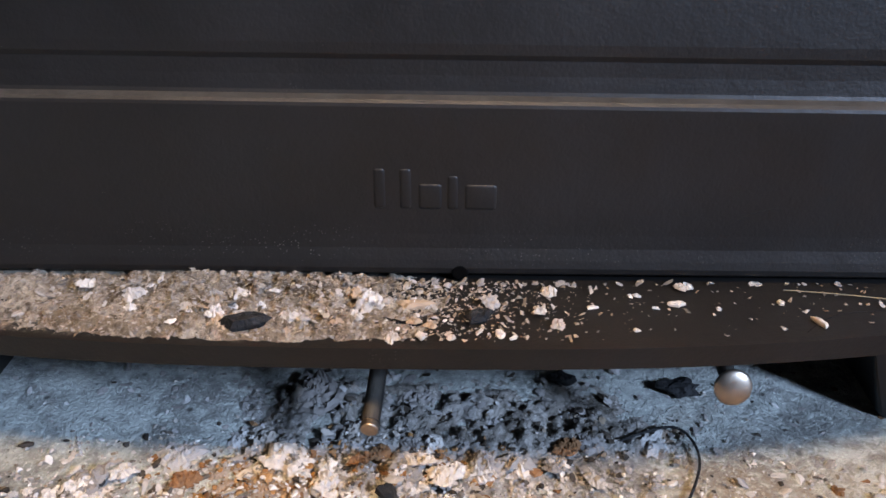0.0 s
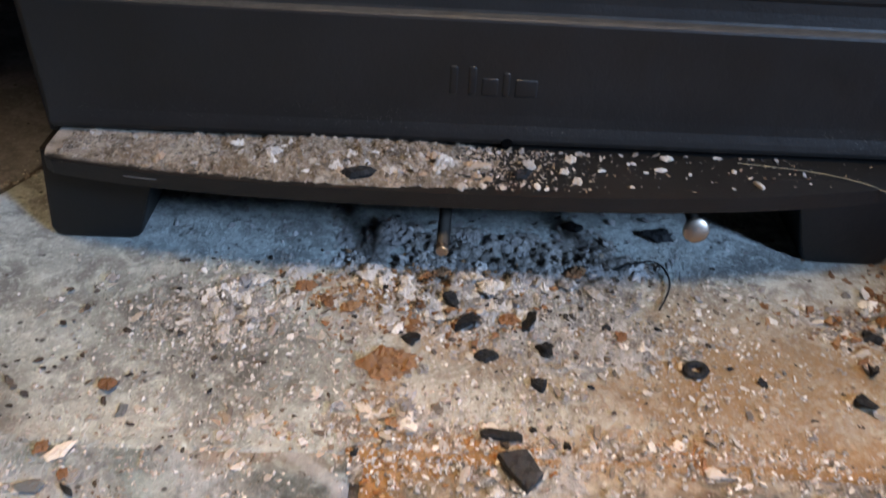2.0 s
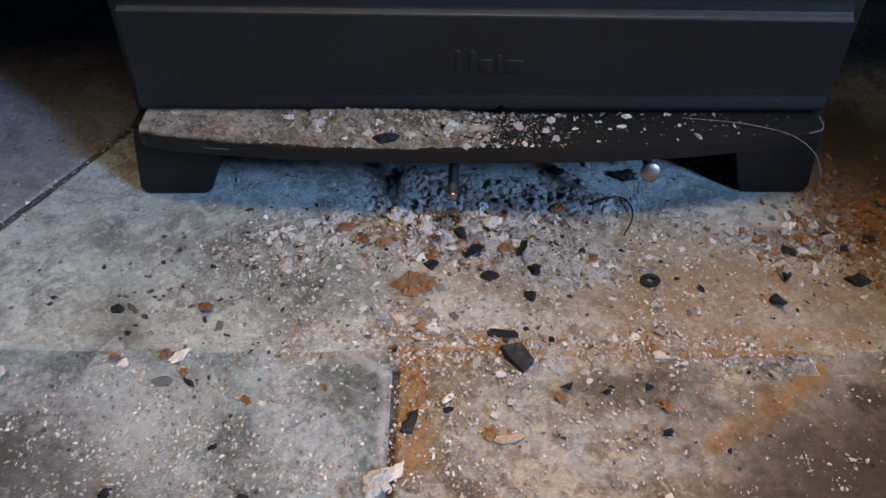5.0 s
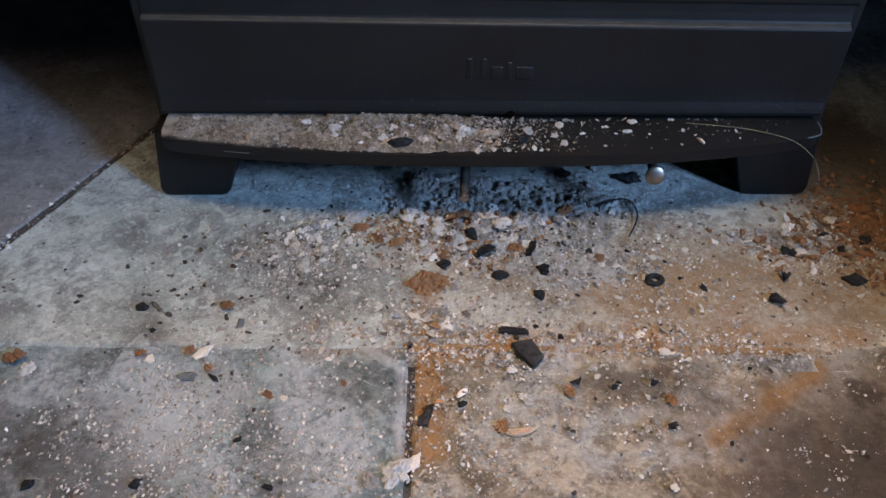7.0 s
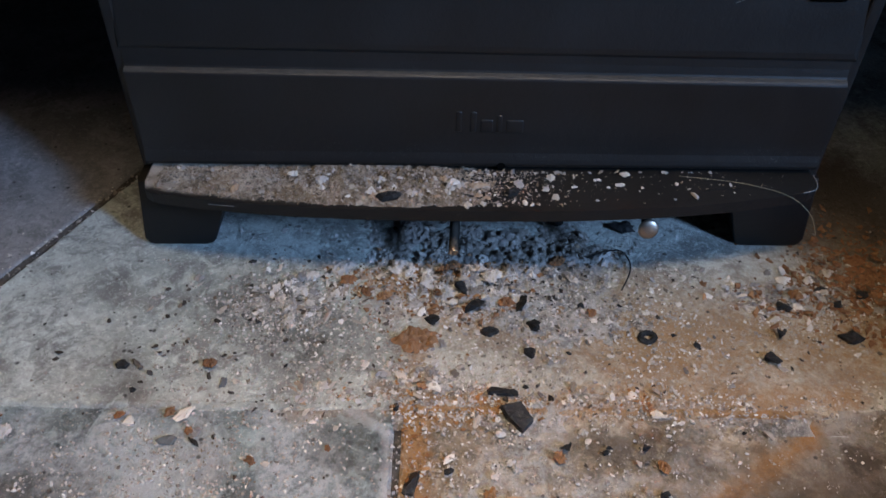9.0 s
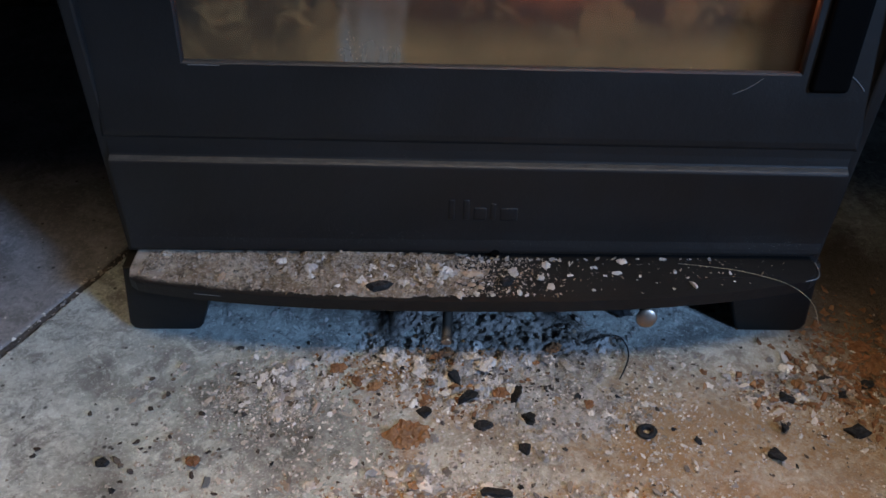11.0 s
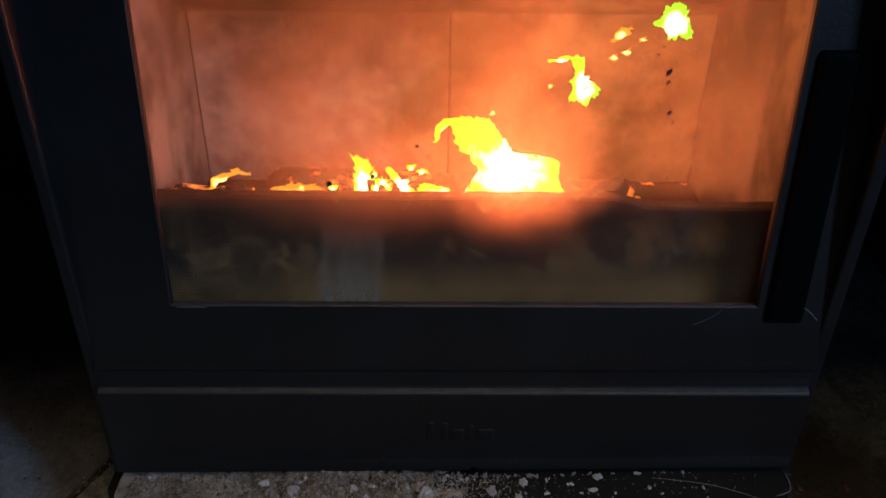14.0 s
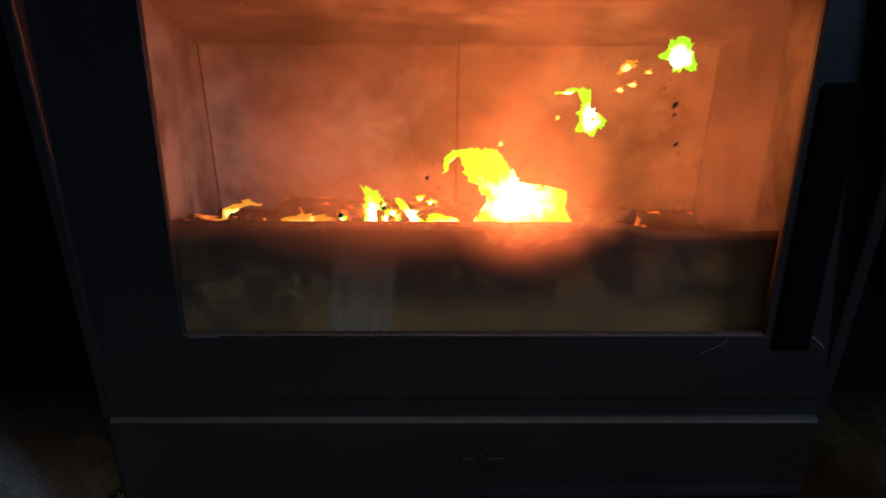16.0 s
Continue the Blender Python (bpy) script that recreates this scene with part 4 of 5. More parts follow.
def build_fire():
    rng = random.Random(11)
    fire = tagged(empty("log_fire", (0.0, 0.09, 0.1505)), "glowing log fire with bright yellow flames and embers", "fire")
    o = Vector(fire.location)

    def lit(name, bm, y, material, label=""):
        bmesh.ops.translate(bm, verts=bm.verts, vec=(-o.x, y - o.y, -o.z))
        return part(name, bm, material, fire, label, smooth=True)
    lit("flame", blaze([(0.008, 0.196), (0.010, 0.208), (0.012, 0.220), (0.004, 0.230), (-0.001, 0.239), (-0.003, 0.247), (0.004, 0.252), (0.013, 0.252), (0.021, 0.247), (0.027, 0.238), (0.034, 0.228), (0.042, 0.221), (0.051, 0.222), (0.059, 0.225), (0.061, 0.214), (0.062, 0.196)], 0.008, 1.0), 0.09, FLAME, "tall white-hot flame")
    lit("flame", tongue([(0.003, 0.249), (-0.004, 0.249), (-0.009, 0.244), (-0.0135, 0.236)], [0.0026, 0.0034, 0.0024, 0.0004], 0.002, 2.0), 0.09, FLAME)
    lit("flame", blaze([(-0.0605, 0.198), (-0.060, 0.212), (-0.059, 0.222), (-0.062, 0.228), (-0.054, 0.225), (-0.050, 0.221), (-0.049, 0.214), (-0.053, 0.209), (-0.052, 0.198)], 0.003, 3.0), 0.09, FLAME, "narrow upright flame")
    lit("flame", blaze([(-0.112, 0.198), (-0.110, 0.2045), (-0.104, 0.2065), (-0.097, 0.2080), (-0.090, 0.2065), (-0.0825, 0.2070), (-0.081, 0.198)], 0.003, 4.0), 0.09, FLAME_LOW, "low yellow flame")
    lit("flame", blaze([(-0.0415, 0.2175), (-0.0365, 0.2175), (-0.0335, 0.2130), (-0.0290, 0.2085), (-0.0250, 0.2040), (-0.0250, 0.198), (-0.0300, 0.198), (-0.0335, 0.2060), (-0.0370, 0.2110)], 0.003, 5.0), 0.09, FLAME)
    lit("flame", blaze([(-0.0230, 0.198), (-0.0220, 0.2060), (-0.0190, 0.2090), (-0.0130, 0.2070), (-0.0060, 0.2055), (-0.0020, 0.2035), (-0.0020, 0.198)], 0.003, 6.0), 0.09, FLAME)
    for x, z, w, h in ((-0.0470, 0.205, 0.0024, 0.0060), (-0.0435, 0.209, 0.0016, 0.0040), (-0.0485, 0.214, 0.0018, 0.0028), (-0.0195, 0.217, 0.0030, 0.0012), (-0.0255, 0.220, 0.0018, 0.0010), (-0.0400, 0.202, 0.0030, 0.0034), (-0.0745, 0.2055, 0.0026, 0.0014)):
        lit("flame", blaze([(x - w, z), (x - 0.4 * w, z + 0.8 * h), (x + 0.3 * w, z + h), (x + w, z + 0.2 * h), (x + 0.5 * w, z - 0.8 * h), (x - 0.5 * w, z - h)], 0.0014, 60 * x + 9), 0.09, FLAME)
    lit("flame", tongue([(-0.148, 0.204), (-0.139, 0.212), (-0.131, 0.216), (-0.122, 0.215)], [0.001, 0.003, 0.002, 0.0005], 0.003, 7.0), 0.09, FLAME_LOW, "small red flame")
    lit("flame", blaze([(0.0645, 0.284), (0.0705, 0.284), (0.0715, 0.279), (0.0695, 0.275), (0.0740, 0.271), (0.0790, 0.268), (0.0810, 0.263), (0.0770, 0.258), (0.0690, 0.257), (0.0655, 0.259), (0.0650, 0.266), (0.0665, 0.274)], 0.004, 8.0), 0.10, FLAME, "loose yellow flame lick")
    lit("flame", tongue([(0.052, 0.281), (0.061, 0.283), (0.068, 0.283)], [0.0005, 0.002, 0.0006], 0.002, 9.0), 0.10, FLAME)
    lit("flame", tongue([(0.087, 0.293), (0.091, 0.298), (0.095, 0.301)], [0.0008, 0.003, 0.0005], 0.003, 10.0), 0.10, FLAME_LOW)
    lit("flame", blaze([(0.1100, 0.306), (0.1120, 0.311), (0.1180, 0.3145), (0.1240, 0.312), (0.1275, 0.306), (0.1285, 0.299), (0.1245, 0.295), (0.1180, 0.295), (0.1125, 0.299)], 0.006, 11.0), 0.10, FLAME, "loose yellow flame lick")
    for x, z, w in ((-0.040, 0.207, 0.0022), (-0.030, 0.204, 0.0018), (0.045, 0.226, 0.0016), (0.074, 0.270, 0.0016), (0.093, 0.290, 0.0012), (0.100, 0.297, 0.0010), (0.086, 0.287, 0.0010), (-0.070, 0.200, 0.0016), (0.008, 0.202, 0.0030), (-0.122, 0.201, 0.0020), (0.052, 0.270, 0.0010), (0.020, 0.254, 0.0010)):
        lit("flame", tongue([(x - w, z - w), (x, z), (x + w * 0.6, z + 2 * w)], [w * 0.3, w, w * 0.2], w, x * 90 + 3, 8, 8), 0.09, FLAME_LOW)
    # charred logs and embers on the grate
    for x, y, z, r, l, turn in ((0.0, 0.09, 0.174, 0.024, 0.15, 4), (-0.11, 0.09, 0.178, 0.024, 0.12, -6), (0.10, 0.09, 0.168, 0.022, 0.13, 8), (0.02, 0.145, 0.168, 0.018, 0.28, -3)):
        bm = bmesh.new()
        bmesh.ops.create_cone(bm, cap_ends=True, segments=22, radius1=r, radius2=r * 0.85, depth=l)
        bmesh.ops.subdivide_edges(bm, edges=[e for e in bm.edges if abs(e.verts[0].co.z - e.verts[1].co.z) > l * 0.5], cuts=10)
        for v in bm.verts:
            v.co *= 1 + 0.12 * wob(v.co.x * 60 + x * 9, v.co.y * 60, v.co.z * 30)
        bmesh.ops.transform(bm, matrix=pose(x, 0, z, 0, 90, turn), verts=bm.verts)
        lit("log", bm, y, EMBER, "charred glowing log")
    for i in range(18):
        s = rng.uniform(0.010, 0.022)
        bm = lump(rng, s)
        bmesh.ops.transform(bm, matrix=pose(rng.uniform(-0.16, 0.055), 0, 0.192 + rng.uniform(-0.004, 0.006), rng.uniform(0, 360), rng.uniform(0, 360), 0), verts=bm.verts)
        lit("ember", bm, 0.078 + rng.uniform(-0.015, 0.02), EMBER)
    for x, z, size in ((-0.140, 0.204, 0.020), (-0.126, 0.206, 0.024), (-0.112, 0.204, 0.020), (-0.158, 0.200, 0.018)):
        bm = lump(rng, size, (1.0, 0.6, 0.7), 3, 0.5, 0.4)
        bmesh.ops.translate(bm, verts=bm.verts, vec=(x, 0, z))
        lit("charred_lump", bm, 0.078, COAL, "black crumbling lump of burnt wood")
    bm = lump(rng, 0.038, (1.0, 0.5, 0.6), 3, 0.6, 0.3)
    bmesh.ops.transform(bm, matrix=pose(0.081, 0, 0.2180, 0, -24, 0), verts=bm.verts)
    lit("charred_stub", bm, 0.062, COAL, "black charred stub of wood")


build_fire()


# ---------------------------------------------------------------- scattered pieces
def shard(rng, size, thick=0.22, sides=16, stretch=1.0, curl=0.0):
    """A broken chip: a ragged angular outline, a fibrous uneven top and thin torn rims."""
    bm = bmesh.new()
    corners = rng.randint(4, 6)
    phase = rng.uniform(0, 6.28)
    hull = [(phase + 2 * math.pi * (k + rng.uniform(-0.3, 0.3)) / corners, rng.uniform(0.7, 1.0)) for k in range(corners)]
    pts = [Vector((r * math.cos(a), r * math.sin(a))) for a, r in hull]
    sides = max(10, sides)
    out = []
    for k in range(sides):
        f = k / sides * corners
        i = int(f)
        q = pts[i].lerp(pts[(i + 1) % corners], f - i)
        out.append(q * (0.5 * size * (1 + rng.uniform(-0.13, 0.10))))
    h = size * thick
    off = rng.uniform(0, 90)

    def place(q, k, z):
        x, y = q.x * k * stretch, q.y * k
        bend = curl * (x / (0.5 * size * stretch)) ** 2 * size
        fibre = 0.22 * h * wob(y / size * 9 + off, x / size * 1.5 / stretch, off)
        return (x, y, bend + z + (fibre if z > 0 else 0))
    low = [bm.verts.new(place(q, 0.93, 0)) for q in out]
    rim = [bm.verts.new(place(q, 1.0, h * rng.uniform(0.25, 0.6))) for q in out]
    mid = [bm.verts.new(place(q, 0.72, h * rng.uniform(0.75, 1.05))) for q in out]
    core = [bm.verts.new(place(q, 0.36, h * rng.uniform(0.75, 1.1))) for q in out]
    peak = bm.verts.new(place(Vector((0, 0)), 0.0, h * 0.95))
    base = bm.verts.new((0, 0, 0))
    for k in range(sides):
        j = (k + 1) % sides
        for a, b in ((low, rim), (rim, mid), (mid, core)):
            bm.faces.new((a[k], a[j], b[j], b[k]))
        bm.faces.new((core[k], core[j], peak))
        bm.faces.new((low[j], low[k], base))
    return bm


def crust(rng, size, height=0.3):
    """A crumbling flake: a ragged plate torn into ridges and hollows."""
    bm = bmesh.new()
    n, rings = 30, 8
    off = rng.uniform(0, 99)
    edge = []
    for k in range(n):
        a = 2 * math.pi * k / n
        r = 1 + 0.5 * wob(math.cos(a) * 1.2 + off, math.sin(a) * 1.2) + 0.35 * wob(math.cos(a) * 4 + off, math.sin(a) * 4) + rng.uniform(-0.1, 0.1)
        edge.append((math.cos(a) * r, 0.8 * math.sin(a) * r))
    grid = []
    for j in range(1, rings + 1):
        f = j / rings
        row = []
        for x, y in edge:
            x, y = x * f, y * f
            z = 0.55 + 0.75 * wob(x * 2.2 + off, y * 2.2) + 0.55 * wob(x * 6 + off, y * 6) + rng.uniform(-0.12, 0.12)
            z = max(0.08, z * (1 - 0.75 * f ** 4))
            row.append(bm.verts.new((x * size / 2, y * size / 2, z * size * height)))
        grid.append(row)
    top = bm.verts.new((0, 0, 0.6 * size * height))
    low = [bm.verts.new((v.co.x * 0.95, v.co.y * 0.95, 0)) for v in grid[-1]]
    base = bm.verts.new((0, 0, 0))
    for k in range(n):
        j = (k + 1) % n
        bm.faces.new((grid[0][k], grid[0][j], top))
        for a, b in zip(grid, grid[1:] + [low]):
            bm.faces.new((a[k], b[k], b[j], a[j]))
        bm.faces.new((low[j], low[k], base))
    return bm


def drop(name, bm, x, y, z, material, label, category, group, turn=0.0, tip=(0.0, 0.0)):
    """Sets a piece down: its lowest point rests at z."""
    bmesh.ops.transform(bm, matrix=pose(0, 0, 0, tip[0], tip[1], turn), verts=bm.verts)
    low = min(v.co.z for v in bm.verts)
    bmesh.ops.translate(bm, verts=bm.verts, vec=(0, 0, -low))
    ob = finish(name, bm, material)
    ob.location = (x, y, max(z, hearth_dust(x, y) - 0.0004) if z == GROUND else z)
    return tagged(ob, label, category, group)


def hull(rng, size, points=13, corners=0.75):
    """A broken angular lump: the hull of points thrown on a rounded box."""
    bm = bmesh.new()
    for _ in range(points):
        d = Vector((rng.uniform(-1, 1), rng.uniform(-1, 1), rng.uniform(-1, 1)))
        d /= max(abs(c) for c in d) ** corners * d.length ** (1 - corners)
        if corners > 0.9:
            d = Vector((rng.choice((-1, 1)), rng.choice((-1, 1)), rng.choice((-1, 1))))
            d = Vector((d.x * rng.uniform(0.82, 1), d.y * rng.uniform(0.86, 1), d.z * rng.uniform(0.8, 1)))
        d *= rng.uniform(0.9, 1.0)
        bm.verts.new((d.x * size[0], d.y * size[1], d.z * size[2]))
    res = bmesh.ops.convex_hull(bm, input=bm.verts)
    bmesh.ops.delete(bm, geom=[e for e in res["geom_interior"] if isinstance(e, bmesh.types.BMVert)], context="VERTS")
    bmesh.ops.triangulate(bm, faces=bm.faces[:])
    bmesh.ops.subdivide_edges(bm, edges=bm.edges[:], cuts=3, use_grid_fill=True)
    off, k = Vector((rng.uniform(0, 60), rng.uniform(0, 60), rng.uniform(0, 60))), 1 / max(size)
    for v in bm.verts:
        q = v.co * k
        v.co *= 1 + 0.16 * noise.noise(q * 1.8 + off) + 0.14 * noise.noise(q * 5 + off)
    return bm


rng = random.Random(5)
GROUND = 0.0002

COALS = [(0.026, -0.057, 0.0115), (0.03, -0.071, 0.0110), (0.175, -0.076, 0.0108), (0.166, -0.095, 0.0108), (0.175, -0.101, 0.003),
         (0.125, -0.086, 0.006), (0.042, -0.156, 0.0084), (0.064, -0.155, 0.0048), (0.083, -0.155, 0.0054), (-0.046, -0.133, 0.0078),
         (-0.018, -0.171, 0.006), (0.037, -0.125, 0.0054), (0.137, -0.145, 0.0039), (-0.028, -0.068, 0.0102), (-0.009, -0.045, 0.0125),
         (-0.003, -0.06, 0.0155), (-0.109, -0.105, 0.0042), (0.113, -0.078, 0.0036), (0.184, -0.054, 0.0102),
         (0.115, -0.193, 0.0042), (0.025, -0.117, 0.006), (0.062, -0.055, 0.0056), (0.085, -0.055, 0.0042)]
for x, y, s in COALS:
    ragged = lump(rng, s * 1.15, (1.0, rng.uniform(0.6, 0.9), rng.uniform(0.4, 0.6)), 3, 0.55, 0.55)
    drop("charcoal_lump", ragged if rng.random() < 0.5 else hull(rng, [s * 0.50 * f for f in (1.0, rng.uniform(0.55, 0.9), rng.uniform(0.4, 0.6))], 12, 0.7), x, y, GROUND, COAL, "small black broken charcoal lump on the stone", "charcoal", "charcoal on the hearth", rng.uniform(0, 360))

# The lump at (0.098, 0.015) also stands in for the knob's shadow
FLATS = [(0.005, -0.077, 0.0094), (0.028, -0.093, 0.008), (-0.199, -0.106, 0.0072), (-0.189, -0.123, 0.0045), (-0.129, -0.193, 0.0046),
         (-0.172, -0.218, 0.0062), (-0.223, -0.219, 0.0066), (-0.11, -0.219, 0.005), (0.088, -0.182, 0.0048), (0.05, -0.092, 0.003),
         (0.062, -0.158, 0.0036), (0.217, -0.078, 0.011), (0.218, -0.051, 0.0072),
         (0.235, -0.042, 0.009), (0.212, -0.038, 0.0072), (0.098, 0.015, 0.016), (0.052, 0.022, 0.009),
         (-0.043, 0.013, 0.014)]
for x, y, s in FLATS:
    piece = shard(rng, s * 1.15, 0.28, 8, rng.uniform(1.0, 1.5)) if s < 0.012 else lump(rng, s * 1.2, (1.0, 0.6, 0.3), 3, 0.4, 0.7)
    drop("charcoal_flake", piece, x, y, GROUND, COAL, "thin black flake of burnt wood", "charcoal", "charcoal on the hearth", rng.uniform(-30, 30))

PALES = [(-0.185, -0.143, 0.0096), (-0.158, -0.138, 0.0102), (-0.135, -0.116, 0.006), (-0.065, -0.103, 0.0072), (-0.11, -0.168, 0.0072),
         (-0.018, -0.163, 0.0066), (0.082, -0.121, 0.0072), (0.094, -0.134, 0.0102), (-0.114, -0.042, 0.0142), (-0.132, -0.065, 0.0051),
         (0.067, -0.211, 0.0044), (0.082, -0.217, 0.0078), (0.007, -0.117, 0.009), (-0.046, -0.029, 0.0172), (0.173, -0.052, 0.0088),
         (-0.043, -0.206, 0.012), (-0.026, -0.12, 0.010), (-0.044, -0.112, 0.0102), (0.121, -0.052, 0.0072), (0.141, -0.045, 0.0072),
         (-0.058, -0.033, 0.009), (-0.037, -0.035, 0.0104), (-0.066, -0.106, 0.0042)]
for x, y, s in PALES:
    drop("wood_chip", crust(rng, s, 0.2) if s > 0.0135 else shard(rng, s * 0.85, 0.13, 18, rng.uniform(1.1, 2.0), rng.uniform(0, 0.06)), x, y, GROUND, PALE_CHIP, "pale splintered wood chip lying on the hearth", "wood chip", "wood chips on the hearth", rng.uniform(0, 180), (rng.uniform(-5, 5), rng.uniform(-5, 5)))

BARKS = [(-0.191, -0.140, 0.0070), (-0.165, -0.137, 0.0068), (-0.118, -0.166, 0.0065), (-0.257, -0.144, 0.0130), (-0.153, -0.148, 0.0055), (-0.080, -0.158, 0.0045), (-0.151, -0.105, 0.0102), (-0.032, -0.119, 0.0066), (0.088, -0.129, 0.0078), (0.016, -0.054, 0.0096), (0.038, -0.162, 0.0078),
         (0.002, -0.184, 0.009), (0.091, -0.166, 0.0084), (-0.057, -0.051, 0.0112), (-0.068, -0.047, 0.0098), (-0.08, -0.036, 0.011),
         (-0.015, -0.024, 0.0102), (0.05, -0.018, 0.0104), (0.067, -0.061, 0.008), (0.193, -0.046, 0.011), (0.229, -0.029, 0.0102),
         (0.245, -0.029, 0.012), (0.242, -0.012, 0.012), (0.14, -0.034, 0.0054), (0.052, -0.017, 0.008), (-0.02, -0.029, 0.009)]
for x, y, s in BARKS:
    drop("bark_chip", crust(rng, s * 0.95, 0.28), x, y, GROUND, RUST_CHIP, "reddish-brown chip of bark on the hearth", "bark chip", "bark chips on the hearth", rng.uniform(0, 360), (rng.uniform(-16, 16), rng.uniform(-16, 16)))

ASHES = [(-0.042, 0.005, 0.030), (-0.004, 0.01, 0.016), (-0.085, -0.025, 0.018), (-0.043, -0.030, 0.017), (-0.111, -0.043, 0.010), (0.059, -0.016, 0.011),
         (0.081, -0.012, 0.014), (0.025, -0.005, 0.008), (-0.005, -0.032, 0.014), (-0.026, -0.02, 0.010), (-0.065, -0.016, 0.012), (-0.015, 0.021, 0.008), (-0.248, -0.150, 0.0105), (-0.149, -0.149, 0.0060)]
for x, y, s in ASHES:
    drop("ash_flake", crust(rng, min(s, 0.026), 0.16), x, y, GROUND, ASH_FLAKE, "crumbling grey ash flake on the stone" if y < -0.1 else "crumbling grey ash flake under the stove", "ash flake", "ash flakes on the hearth" if y < -0.1 else "ash flakes under the stove", rng.uniform(0, 360))

# crumbled flakes gathered where the ash falls
FLAKES = [(0.0, -0.030, 0.020, 0.008, 20, 0.008, 0.013), (-0.105, -0.038, 0.008, 0.004, 3, 0.009, 0.013), (-0.012, -0.045, 0.030, 0.014, 56, 0.0040, 0.0100), (-0.108, -0.052, 0.022, 0.010, 26, 0.0035, 0.0075), (-0.035, -0.112, 0.020, 0.012, 14, 0.004, 0.0075), (0.05, -0.075, 0.045, 0.018, 12, 0.003, 0.0055), (0.03, -0.165, 0.06, 0.02, 8, 0.0035, 0.006), (0.185, -0.042, 0.028, 0.012, 22, 0.004, 0.009)]
for cx, cy, sx, sy, count, lo, hi in FLAKES:
    for _ in range(count):
        pale = rng.random() < 0.7
        drop("ash_flake", crust(rng, rng.uniform(lo, hi), rng.uniform(0.18, 0.35)), cx + rng.gauss(0, sx), cy + rng.gauss(0, sy), GROUND, rng.choice((GRIT, PALE_CHIP)) if pale else ASH_FLAKE, "crumbled pale ash flake on the hearth" if pale else "crumbled grey ash flake on the hearth", "ash flake", "ash flakes on the hearth", rng.uniform(0, 360), (rng.uniform(-18, 18), rng.uniform(-18, 18)))

# the large single pieces
for x, y, s, turn in ((-0.162, -0.155, 0.0098, 20), (-0.141, -0.117, 0.0090, 10), (-0.265, -0.236, 0.0070, -15)):
    drop("charcoal_flake", shard(rng, s, 0.12, 14, 1.4), x, y, GROUND, SLATE, "flat slate-grey flake of burnt bark", "charcoal", "charcoal on the hearth", turn, (3, 4))
drop("charcoal_stick", hull(rng, (0.0046, 0.0013, 0.0012), 12, 0.8), -0.149, -0.155, GROUND, COAL, "short thin black charred stick", "charcoal", "", -40)
for x, y, s, turn in ((-0.050, -0.211, 0.0150, 25), (-0.028, -0.110, 0.0110, 80), (-0.062, -0.216, 0.0100, 140)):
    drop("ash_flake", crust(rng, s, 0.20), x, y, GROUND, ASH_FLAKE, "large pale curled flake of ash and bark", "ash flake", "", turn, (8, -6))
block = prism([(-0.0089, 0.0060), (0.0024, 0.0095), (0.0088, -0.0017), (0.0024, -0.0095), (-0.0033, -0.0026)][::-1], 0.0, 0.0034, 0.0007)
bmesh.ops.triangulate(block, faces=[f for f in block.faces if len(f.verts) > 4])
bmesh.ops.subdivide_edges(block, edges=block.edges[:], cuts=3, use_grid_fill=True)
for v in block.verts:
    v.co += Vector((wob(v.co.y * 300, v.co.z * 300, 2.0), wob(v.co.x * 300, v.co.z * 300, 5.0), wob(v.co.x * 260, v.co.y * 260, 8.0))) * 0.0005
drop("charcoal_block", block, 0.0175, -0.138, GROUND, COAL_SHINY, "square shiny block of charcoal on the joint", "charcoal", "", 0, (4, 3))
drop("charcoal_stick", hull(rng, (0.0085, 0.0030, 0.0024), 16, 0.8), 0.011, -0.121, GROUND, COAL, "narrow black charred stick", "charcoal", "", -8)
drop("charcoal_block", hull(rng, (0.0036, 0.0070, 0.0028), 14, 0.95), -0.037, -0.178, -0.003, COAL_SHINY, "small shiny charcoal block sunk in the joint", "charcoal", "", -12, (8, -6))
drop("bark_piece", crust(rng, 0.024, 0.22), -0.036, -0.084, GROUND, RUST_CHIP, "large flaky reddish-brown bark piece", "bark", "", 20)
drop("wood_splinter", shard(rng, 0.0062, 0.4, 16, 3.4), 0.010, -0.187, GROUND, BARE_WOOD, "long pale splinter of split wood", "splinter", "", 12)
bm = bmesh.new()
seg, tube = 18, 8
vs = []
for i in range(seg):
    a = 2 * math.pi * i / seg
    r0 = 0.0034 + 0.0005 * wob(math.cos(a) * 3, math.sin(a) * 3, 4)
    for j in range(tube):
        b = 2 * math.pi * j / tube
        r = r0 + 0.0017 * math.cos(b)
        vs.append(bm.verts.new((r * math.cos(a) * 1.2, r * math.sin(a), 0.0016 * math.sin(b))))
for i in range(seg):
    for j in range(tube):
        bm.faces.new((vs[i * tube + j], vs[((i + 1) % seg) * tube + j], vs[((i + 1) % seg) * tube + (j + 1) % tube], vs[i * tube + (j + 1) % tube]))
drop("charcoal_ring", bm, 0.097, -0.080, GROUND, COAL, "hollow black ring of burnt twig", "charcoal", "", 15)


